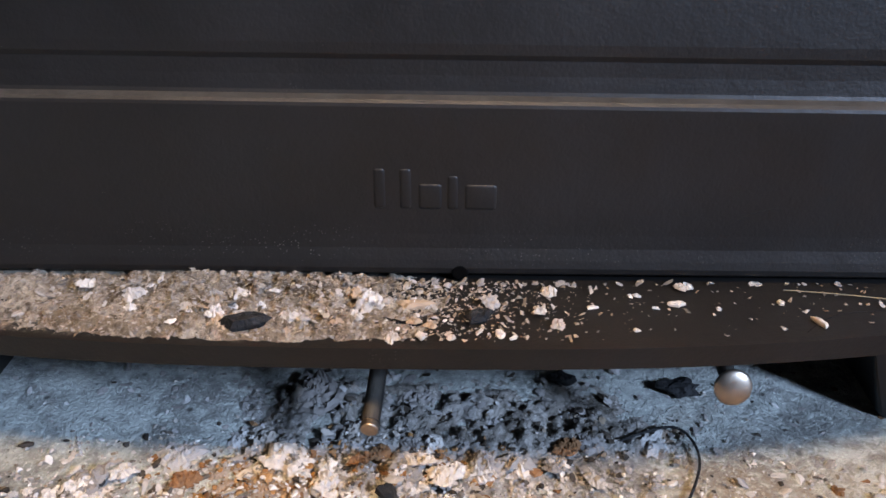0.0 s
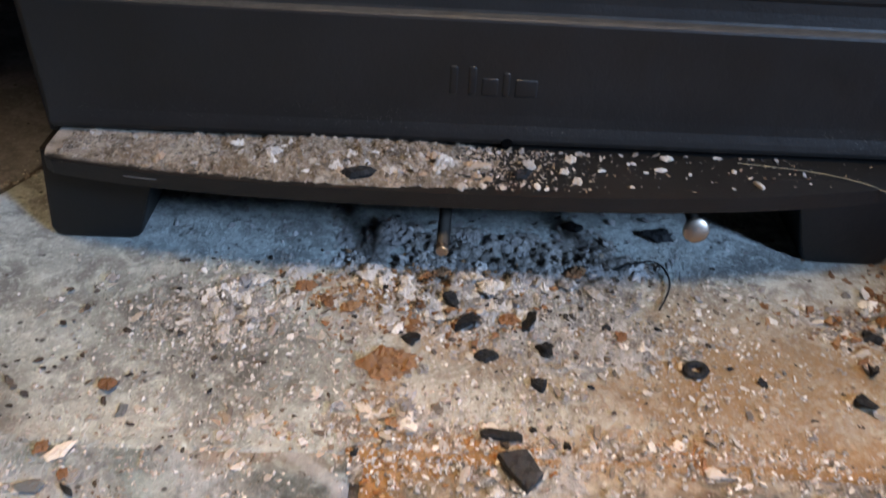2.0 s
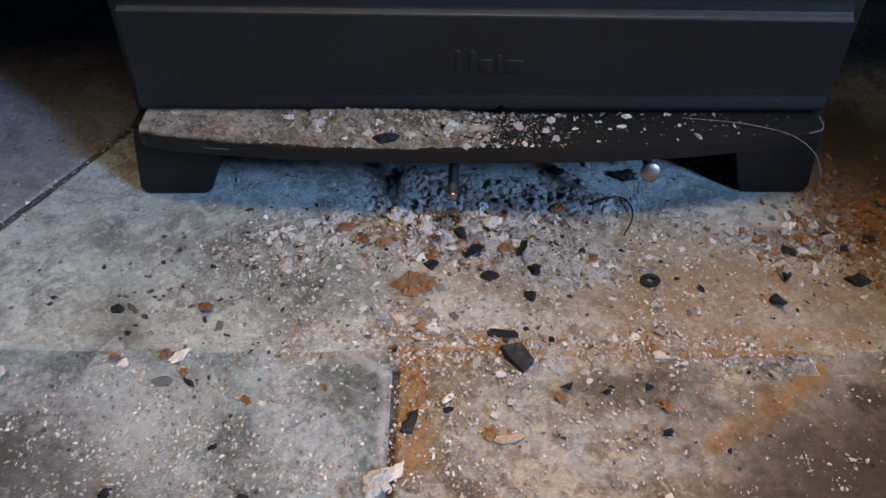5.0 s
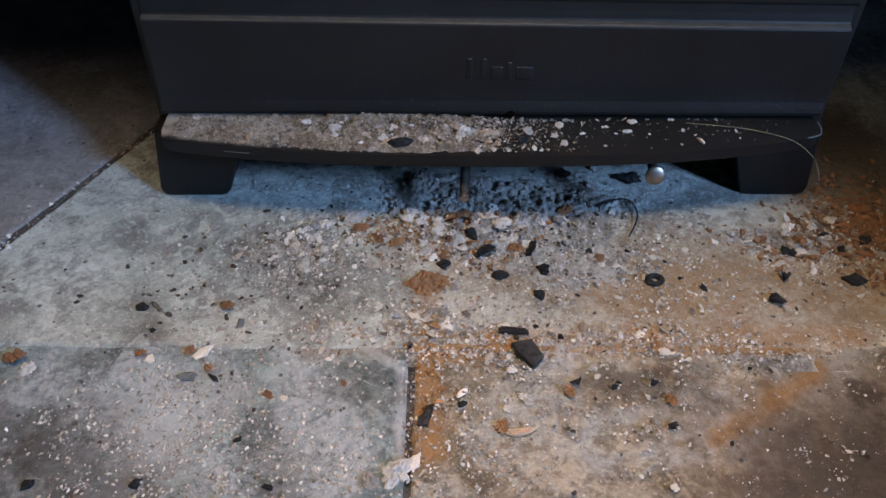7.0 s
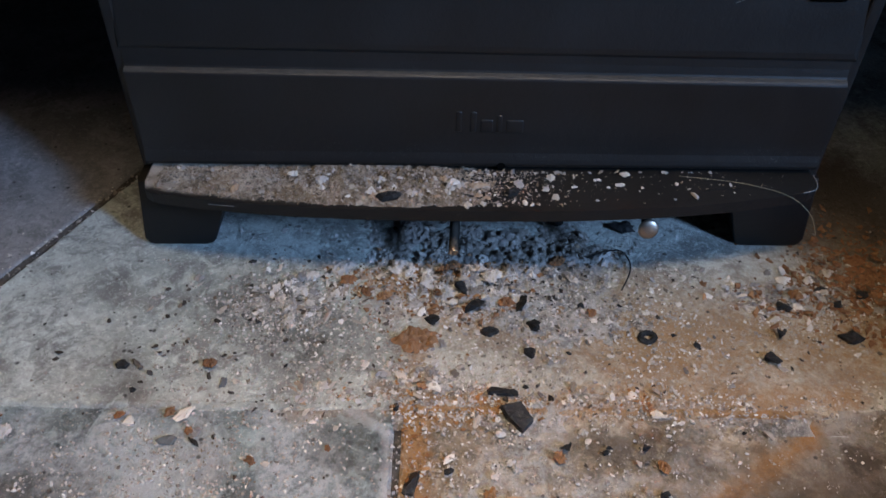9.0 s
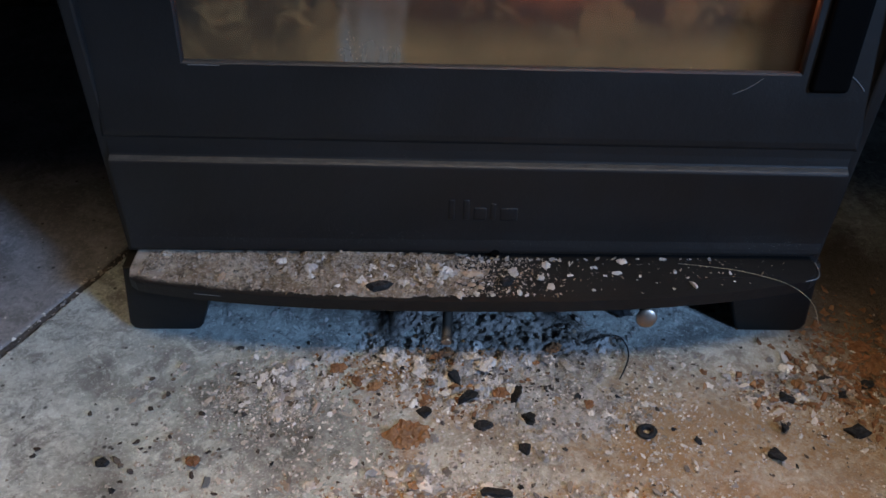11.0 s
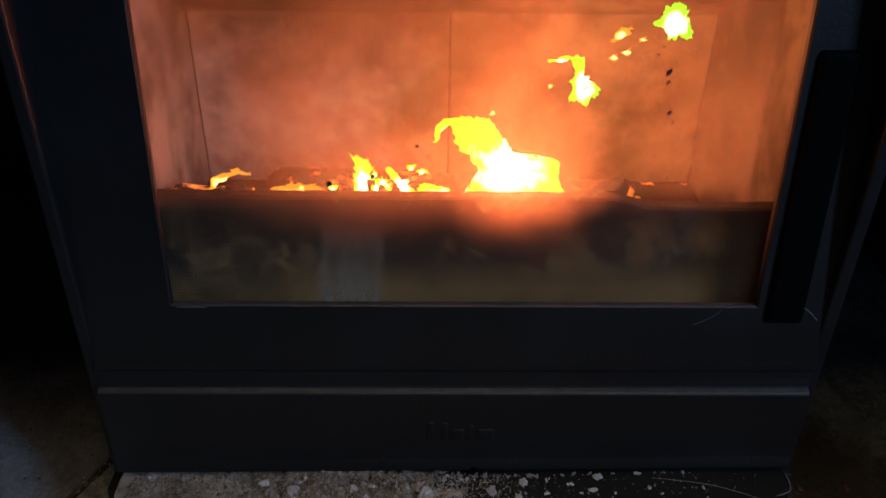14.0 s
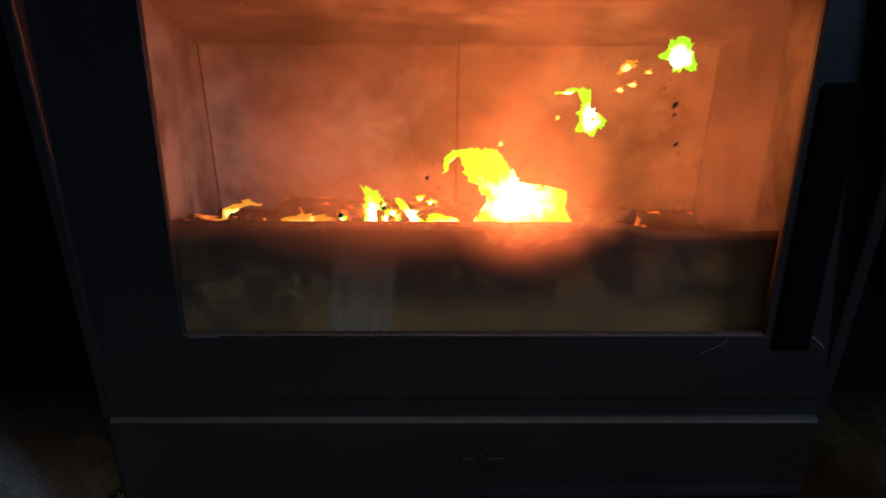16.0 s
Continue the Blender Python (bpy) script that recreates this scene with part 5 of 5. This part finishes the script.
def strand(name, pts, radius, material, label, category):
    cu = bpy.data.curves.new(name, "CURVE")
    cu.dimensions, cu.bevel_depth, cu.bevel_resolution = "3D", radius, 2
    sp = cu.splines.new("NURBS")
    sp.points.add(len(pts) - 1)
    for p, q in zip(sp.points, pts):
        p.co = (*q, 1)
    sp.use_endpoint_u, sp.order_u, sp.resolution_u = True, 3, 8
    tmp = bpy.data.objects.new(name, cu)
    me = bpy.data.meshes.new_from_object(tmp)
    bpy.data.objects.remove(tmp)
    bpy.data.curves.remove(cu)
    me.materials.clear()
    me.materials.append(material)
    return tagged(new(name, me), label, category)


strand("twig", [(0.066, -0.015, 0.0012), (0.082, -0.008, 0.003), (0.093, -0.006, 0.003), (0.0975, -0.017, 0.002), (0.095, -0.029, 0.0012), (0.088, -0.041, 0.001)], 0.0005, COAL, "thin curved dark twig on the hearth", "twig")
STRAW = plain("dry_grass", (0.26, 0.22, 0.14), 0.7)
strand("grass_stem", [(0.118, -0.006, 0.0626), (0.145, -0.010, 0.0634), (0.165, -0.018, 0.0645), (0.180, -0.024, 0.0630), (0.192, -0.027, 0.054), (0.198, -0.027, 0.044), (0.2010, -0.027, 0.036)], 0.00017, STRAW, "dry curved grass stem hanging off the shelf", "grass stem")

# ---------------------------------------------------------------- on the shelf
TOP_CHIPS = [(0.041, -0.009, 0.008), (0.037, -0.02, 0.0068), (0.067, -0.01, 0.003), (0.069, -0.010, 0.0036), (0.085, -0.005, 0.0076), (0.081, -0.015, 0.0056),
             (0.115, -0.013, 0.004), (0.094, -0.017, 0.0032), (0.074, -0.017, 0.0028), (0.054, -0.017, 0.004), (0.042, -0.027, 0.0068), (0.066, -0.029, 0.0028),
             (0.024, -0.032, 0.0048), (0.028, -0.034, 0.0032), (0.004, -0.006, 0.0036), (-0.022, -0.026, 0.009), (-0.017, -0.019, 0.011), (-0.009, -0.034, 0.0072),
             (0.0, -0.034, 0.006), (-0.041, -0.026, 0.009), (0.009, -0.034, 0.0034), (-0.06, -0.014, 0.009), (-0.075, -0.02, 0.007), (-0.095, -0.016, 0.007)]
for x, y, s in TOP_CHIPS:
    drop("wood_chip", crust(rng, s * 0.8, 0.3) if s > 0.0065 else shard(rng, s * 0.85, 0.24, 12, rng.uniform(0.9, 1.6)), x, y, max(shelf_top(x), shelf_dust_height(x, y) - 0.0006), PALE_CHIP, "pale wood chip lying on the stove shelf", "wood chip", "wood chips on the shelf", rng.uniform(0, 180), (rng.uniform(-12, 12), rng.uniform(-12, 12)))
for _ in range(30):
    x, s = rng.gauss(-0.040, 0.034), rng.uniform(0.003, 0.0075)
    y = rng.uniform(shelf_edge(x) + 0.006, -0.006)
    drop("wood_chip", crust(rng, s, rng.uniform(0.2, 0.4)), x, y, max(shelf_top(x), shelf_dust_height(x, y) - 0.0005), rng.choice((PALE_CHIP, CHIPS, BARE_WOOD)), "pale wood chip lying on the stove shelf", "wood chip", "wood chips on the shelf", rng.uniform(0, 360), (rng.uniform(-18, 18), rng.uniform(-18, 18)))
drop("wood_curl", shard(rng, 0.0066, 0.35, 12, 2.9, 0.14), -0.002, -0.017, shelf_dust_height(-0.002, -0.017), BARE_WOOD, "long tan curl of wood on the shelf", "wood shaving", "", 14)
drop("bark_piece", shard(rng, 0.009, 0.4, 9, 2.0), -0.054, -0.030, shelf_dust_height(-0.054, -0.030), COAL, "dark burnt bark piece on the shelf", "bark", "", 8)
drop("bark_piece", shard(rng, 0.008, 0.3, 9, 1.9), 0.017, -0.023, shelf_top(0.017), COAL, "dark burnt bark piece on the shelf", "bark", "", 30)
drop("wood_splinter", shard(rng, 0.0028, 0.6, 8, 3.2), 0.1235, -0.0245, shelf_top(0.1235), PALE_CHIP, "short pale splinter on the shelf", "splinter", "", -62)


# ---------------------------------------------------------------- loose grit, too fine to count
def scatter(name, places, sizes, material, label, seed, flat=(0.35, 0.8), long=(0.7, 1.7)):
    """Many small angular grains in one mesh; places are (x, y, z)."""
    r = np.random.RandomState(seed)
    n = len(places)
    base = np.array([(-1, -0.8, -0.6), (0.9, -1, -0.5), (1, 0.8, -0.6), (-0.9, 1, -0.5), (-0.7, -0.6, 0.7), (0.8, -0.5, 0.6), (0.5, 0.7, 0.8), (-0.6, 0.5, 0.5)])
    faces = np.array([(0, 3, 2, 1), (4, 5, 6, 7), (0, 1, 5, 4), (1, 2, 6, 5), (2, 3, 7, 6), (3, 0, 4, 7)])
    v = np.repeat(base[None], n, 0) * r.uniform(0.6, 1.15, (n, 8, 3))
    point = r.uniform(-0.15, 0.85, (n, 1)) * r.choice((-1, 1), (n, 1))
    v[:, :, 1] *= 1 - point * v[:, :, 0] * 0.8
    v[:, :, 0] += r.uniform(-0.5, 0.5, (n, 1)) * v[:, :, 1]
    v[:, :, 0] *= r.uniform(*long, (n, 1))
    v[:, :, 2] *= r.uniform(*flat, (n, 1))
    tilt, turn = r.uniform(-0.6, 0.6, n), r.uniform(0, 2 * np.pi, n)
    c, s = np.cos(tilt)[:, None], np.sin(tilt)[:, None]
    x, z = v[:, :, 0] * c - v[:, :, 2] * s, v[:, :, 0] * s + v[:, :, 2] * c
    c, s = np.cos(turn)[:, None], np.sin(turn)[:, None]
    x, y = x * c - v[:, :, 1] * s, x * s + v[:, :, 1] * c
    v = np.stack([x, y, z - z.min(1, keepdims=True)], 2) * (sizes / 2)[:, None, None] + places[:, None]
    f = faces[None] + (np.arange(n) * 8)[:, None, None]
    me = bpy.data.meshes.new(name)
    me.from_pydata(v.reshape(-1, 3).tolist(), [], f.reshape(-1, 4).tolist())
    me.materials.append(material)
    return tagged(new(name, me), label, "debris", kind="stuff")


def clods(name, places, sizes, material, label, seed, flat=(0.35, 0.7), long=(0.8, 1.8)):
    """Many ragged crumbs in one mesh, each a crumpled ball."""
    r = np.random.RandomState(seed)
    n = len(places)
    bm = bmesh.new()
    bmesh.ops.create_icosphere(bm, subdivisions=2, radius=1.0)
    base = np.array([v.co[:] for v in bm.verts])
    faces = np.array([[v.index for v in f.verts] for f in bm.faces])
    bm.free()
    k = len(base)
    v = np.repeat(base[None], n, 0)
    for count, depth in ((7, 0.42), (3, 0.0)):
        for _ in range(count):
            d = r.normal(0, 1, (n, 3))
            d /= np.linalg.norm(d, axis=1, keepdims=True)
            over = np.einsum("nkc,nc->nk", v, d) - r.uniform(0.35, 0.9, (n, 1))
            v -= np.where(over > 0, over, 0)[:, :, None] * d[:, None] * (1.0 + depth)
    v *= r.uniform(0.86, 1.12, (n, k, 1))
    v[:, :, 0] *= r.uniform(*long, (n, 1))
    v[:, :, 2] *= r.uniform(*flat, (n, 1))
    tilt, turn = r.uniform(-0.5, 0.5, n), r.uniform(0, 2 * np.pi, n)
    c, s = np.cos(tilt)[:, None], np.sin(tilt)[:, None]
    x, z = v[:, :, 0] * c - v[:, :, 2] * s, v[:, :, 0] * s + v[:, :, 2] * c
    c, s = np.cos(turn)[:, None], np.sin(turn)[:, None]
    x, y = x * c - v[:, :, 1] * s, x * s + v[:, :, 1] * c
    v = np.stack([x, y, z - z.min(1, keepdims=True)], 2) * (sizes / 2)[:, None, None] + places[:, None]
    f = faces[None] + (np.arange(n) * k)[:, None, None]
    me = bpy.data.meshes.new(name)
    me.from_pydata(v.reshape(-1, 3).tolist(), [], f.reshape(-1, 3).tolist())
    me.materials.append(material)
    return tagged(new(name, me), label, "debris", kind="stuff")


def dust_bed(name, x0, x1, y0, y1, step, height, support, material, label):
    """A crumbly bed of dust: a sheet that rises out of its support where dust has gathered."""
    nx, ny = int((x1 - x0) / step), int((y1 - y0) / step)
    bm = bmesh.new()
    grid = []
    for j in range(ny + 1):
        y = y0 + (y1 - y0) * j / ny
        grid.append([bm.verts.new((x0 + (x1 - x0) * i / nx, y, height(x0 + (x1 - x0) * i / nx, y))) for i in range(nx + 1)])
    for j in range(ny):
        for i in range(nx):
            quad = (grid[j][i], grid[j][i + 1], grid[j + 1][i + 1], grid[j + 1][i])
            if max(v.co.z - support(v.co.x) for v in quad) > -0.0002:
                bm.faces.new(quad)
    bmesh.ops.delete(bm, geom=[v for v in bm.verts if not v.link_faces], context="VERTS")
    return tagged(finish(name, bm, material, smooth=True), label, "debris", kind="stuff")


dust_bed("ash_heap", -0.165, 0.245, -0.145, 0.040, 0.0012, hearth_dust, lambda x: -0.0015, ASH_BED, "crumbled ash and rotten wood heaped on the hearth stones")
dust_bed("sawdust_bed", -0.196, 0.024, -0.042, 0.0008, 0.0008, shelf_dust_height, shelf_top, SAWDUST, "brown sawdust and ash lying on the stove shelf")


def sprinkle(n, blobs, seed, z=0.0):
    """n places drawn from soft blobs (x, y, spread x, spread y, weight)."""
    r = np.random.RandomState(seed)
    w = np.array([b[4] for b in blobs], float)
    k = r.choice(len(blobs), n, p=w / w.sum())
    b = np.array(blobs)[k]
    p = np.stack([b[:, 0] + r.normal(0, 1, n) * b[:, 2], b[:, 1] + r.normal(0, 1, n) * b[:, 3], np.full(n, z)], 1)
    return p[(p[:, 0] > -0.5) & (p[:, 0] < 0.45) & (p[:, 1] > -0.4) & (p[:, 1] < 0.2)], r


def on_top(p):
    """Lays places on the heaps of dust."""
    p[:, 2] = [max(0.0, hearth_dust(x, y) - 0.0002) for x, y in p[:, :2]]
    return p


def clumps(n, each, blobs, seed, spread=0.0035):
    """Places gathered into small clumps, each round a place drawn from the blobs."""
    heads, r = sprinkle(n, blobs, seed)
    k = r.randint(0, len(heads), n * each)
    size = r.uniform(0.3, 1.6, len(heads))[k] * spread
    p = heads[k].copy()
    p[:, 0] += r.normal(0, 1, len(k)) * size
    p[:, 1] += r.normal(0, 1, len(k)) * size
    return p, r


def sizes_for(p, r, lo, hi, power=2.5):
    return lo + (hi - lo) * r.uniform(0, 1, len(p)) ** power


HEAP = [(-0.03, -0.048, 0.045, 0.018, 3.2), (-0.115, -0.065, 0.03, 0.018, 1.3), (0.07, -0.068, 0.06, 0.026, 1.9), (-0.03, -0.115, 0.035, 0.016, 1.3),
        (0.03, -0.17, 0.09, 0.045, 1.5), (-0.12, -0.19, 0.07, 0.045, 4.6), (0.19, -0.05, 0.04, 0.02, 1.0), (0.10, -0.128, 0.09, 0.006, 0.8), (0.0, -0.10, 0.2, 0.10, 0.5)]
p, r = clumps(2000, 11, HEAP, 1)
q, _ = sprinkle(9000, HEAP, 31)
p = np.concatenate([p, q])
scatter("ash_grit", on_top(p), sizes_for(p, r, 0.0004, 0.0019, 3.4), GRIT, "fine pale ash and grit scattered over the hearth", 2, (0.5, 1.0))
p, r = clumps(430, 5, [(-0.02, -0.045, 0.045, 0.018, 3), (0.08, -0.07, 0.07, 0.026, 2.2), (-0.04, -0.120, 0.035, 0.010, 1.4), (0.19, -0.05, 0.04, 0.02, 1.0), (0.08, -0.127, 0.08, 0.006, 1.0), (-0.11, -0.055, 0.025, 0.014, 1.5), (0, -0.18, 0.1, 0.05, 0.5)], 3, 0.006)
clods("chip_litter", on_top(p), sizes_for(p, r, 0.0008, 0.0046, 3.0), CHIPS, "small wood chips and splinters scattered over the hearth", 4, (0.12, 0.4), (0.9, 2.4))
# The heaviest blob adds black crumbs as the shadowed gaps of the heap
p, r = sprinkle(900, [(-0.015, -0.042, 0.045, 0.016, 5), (-0.02, 0.005, 0.05, 0.015, 0.8), (0.06, -0.01, 0.03, 0.012, 0.7), (-0.11, -0.065, 0.05, 0.03, 1.5), (0.03, -0.06, 0.06, 0.03, 1), (0.18, -0.07, 0.05, 0.04, 1), (0, -0.12, 0.16, 0.08, 2), (-0.19, -0.1, 0.04, 0.02, 0.6), (0.24, -0.02, 0.03, 0.03, 1)], 5)
clods("charcoal_litter", on_top(p), sizes_for(p, r, 0.0008, 0.0042, 2.6), BLACK_GRIT, "small black charcoal crumbs over the hearth, some standing in for shadow in the heap", 6, (0.25, 0.7), (0.8, 1.8))
p, r = sprinkle(900, [(-0.03, 0.01, 0.05, 0.02, 3), (0.06, 0.0, 0.05, 0.02, 2), (-0.1, 0.03, 0.05, 0.03, 0.8), (0, 0.05, 0.1, 0.05, 1)], 7)
clods("ash_litter", on_top(p), sizes_for(p, r, 0.0006, 0.0050, 3.2), ASH_FLAKE, "grey ash crumbs lying under the stove", 8, (0.08, 0.25), (0.8, 1.6))
p, r = sprinkle(1900, [(0.24, -0.02, 0.03, 0.022, 2), (0.27, -0.05, 0.03, 0.02, 1), (0.19, -0.05, 0.03, 0.01, 0.5), (-0.02, -0.05, 0.025, 0.014, 0.5)], 9)
scatter("bark_litter", on_top(p), sizes_for(p, r, 0.0008, 0.0045, 2.6), RUST_CHIP, "brown bark crumbs beside the stove foot", 10, (0.2, 0.6), (0.8, 1.8))
p, r = clumps(150, 8, [(-0.058, -0.040, 0.016, 0.008, 3), (-0.012, -0.030, 0.014, 0.006, 1.5), (-0.038, -0.085, 0.010, 0.010, 1), (-0.02, -0.128, 0.03, 0.004, 2), (-0.036, -0.17, 0.005, 0.02, 1.2), (0.01, -0.124, 0.012, 0.005, 1), (0.09, -0.128, 0.02, 0.004, 0.7)], 41, 0.004)
clods("rust_litter", on_top(p), sizes_for(p, r, 0.0006, 0.0034, 2.6), OCHRE, "orange-brown rotten wood crumbs among the ash", 42, (0.2, 0.6), (0.8, 1.9))
p, r = sprinkle(10, [(0, 0, 0.01, 0.01, 1)], 11)
along = r.uniform(-0.13, 0.10, 240)
p = np.stack([splay(along) + r.normal(0.0, 0.0040, 240), along, r.uniform(-0.0022, 0.0, 240)], 1)
scatter("joint_grit", p, sizes_for(p, r, 0.0006, 0.0030, 2.6), GRIT, "pale grit caught in the stone joint", 12)
along = r.normal(0.04, 0.085, 1300)
p = np.stack([along, -0.1285 + r.normal(0.0, 0.0034, 1300) + 0.003 * np.sin(along * 60), r.uniform(-0.0030, 0.0005, 1300)], 1)
scatter("joint_chips", p, sizes_for(p, r, 0.0005, 0.0028, 4.0), CHIPS, "chips and grit caught in the stone joint", 13)

# litter on the shelf, thick where the logs are loaded
r = np.random.RandomState(21)
xs = np.concatenate([r.uniform(-0.190, -0.10, 1800), r.uniform(-0.10, -0.02, 4200), r.normal(-0.015, 0.028, 2400), r.uniform(0.0, 0.18, 150)])
xs = xs[(xs > -0.193) & (xs < 0.186)]
fr = np.array([shelf_edge(x) for x in xs])
clean = 0.0034 - 0.0012 * np.clip((-0.03 - xs) / 0.05, 0, 1) * r.uniform(0.7, 1.3, len(xs))
ys = fr + clean + (-0.002 - fr - clean) * r.beta(1.3, 0.9, len(xs))
deep = np.clip(1.1 - np.abs(xs + 0.07) / 0.13, 0.0, 1.0) * np.clip((ys - fr) / 0.03, 0.1, 1.0)
zs = np.array([max(shelf_top(x), shelf_dust_height(x, y) - 0.0002) for x, y in zip(xs, ys)]) + r.uniform(0, 1, len(xs)) ** 2 * 0.0005 * deep
p = np.stack([xs, ys, zs], 1)
cut = r.uniform(0, 1, len(p)) < 0.6
scatter("shelf_ash", p[cut], 0.00035 + 0.0011 * r.uniform(0, 1, cut.sum()) ** 3, SHELF_DUST, "fine grey ash spread over the stove shelf", 25, (0.15, 0.45), (0.8, 2.0))
p = p[~cut]
scatter("shelf_dust", p, 0.00035 + 0.0013 * r.uniform(0, 1, len(p)) ** 3, SHELF_DUST, "sawdust and bark crumbs heaped on the stove shelf", 22, (0.15, 0.45), (0.8, 2.4))
xs = np.concatenate([r.uniform(-0.185, -0.03, 80), r.normal(-0.025, 0.026, 120), r.uniform(0.02, 0.16, 8)])
xs = xs[(xs > -0.19) & (xs < 0.18)]
fr = np.array([shelf_edge(x) for x in xs])
ys = fr + 0.004 + (-0.003 - fr - 0.004) * r.beta(1.2, 0.9, len(xs))
p = np.stack([xs, ys, [max(shelf_top(x), shelf_dust_height(x, y) - 0.0003) for x, y in zip(xs, ys)]], 1)
clods("shelf_chips", p, 0.0010 + 0.0032 * r.uniform(0, 1, len(p)) ** 2.2, CHIPS, "pale splinters and chips heaped on the stove shelf", 23, (0.2, 0.5), (0.8, 1.7))
xs = r.uniform(-0.13, 0.14, 60)
p = np.stack([xs, -0.0042 + 0.021 * xs, shelf_top(xs)], 1)
clods("shelf_edge_ash", p, 0.0012 + 0.0026 * r.uniform(0, 1, 60) ** 2, ASH_FLAKE, "grey ash bits along the back of the shelf", 24, (0.2, 0.4), (1.0, 1.9))

# pale scratches on the paint
DUST = plain("pale_scuff", (0.11, 0.11, 0.11), 0.9)


FAINT = plain("faint_scuff", (0.016, 0.016, 0.016), 0.9, 0.0, 300, 0.1, 0.1)


def scuff(pts, radius, material=None):
    ob = strand("scratch", pts, radius, material or DUST, "", "")
    for key in ("label", "category"):
        if key in ob:
            del ob[key]
    for v in ob.data.vertices:
        v.co.y -= 0.15
    ob.parent = stove
    return ob


def on_door(x, z):
    q = LEAN @ Vector((x, 0.0028, z))
    return (q.x, q.y, q.z)


scuff([(0.098, 0.0, 0.0835), (0.102, 0.0, 0.086), (0.107, 0.0, 0.0885), (0.113, 0.0, 0.0895)], 0.00010, FAINT)
scuff([on_door(0.128, 0.167), on_door(0.136, 0.170), on_door(0.142, 0.176)], 0.0002)
scuff([on_door(0.183, 0.180), on_door(0.190, 0.176), on_door(0.195, 0.170)], 0.0004)
scuff([on_door(-0.150, 0.1768), on_door(-0.142, 0.1770), on_door(-0.134, 0.1768)], 0.0003)

# bare worn rim of the shelf
RIM = [(0.1990, -0.003, 0.0626), (0.1991, -0.009, 0.0626), (0.1980, -0.0145, 0.0625), (0.1945, -0.0180, 0.0625), (0.188, -0.0195, 0.0624)]
scuff(RIM, 0.00045)
scuff([(x, shelf_edge(x) + 0.0006, shelf_top(x) - 0.0004) for x in (0.185, 0.16, 0.135, 0.11, 0.08, 0.05)], 0.00016)
scuff([(x, shelf_edge(x) - 0.0001, shelf_top(x) - 0.0034) for x in (-0.158, -0.150, -0.143)], 0.00022)
scuff([(0.118, shelf_edge(0.118) + 0.004, shelf_top(0.118)), (0.128, -0.018, shelf_top(0.128)), (0.150, -0.016, shelf_top(0.15)), (0.175, -0.017, shelf_top(0.175))], 0.00010, FAINT)
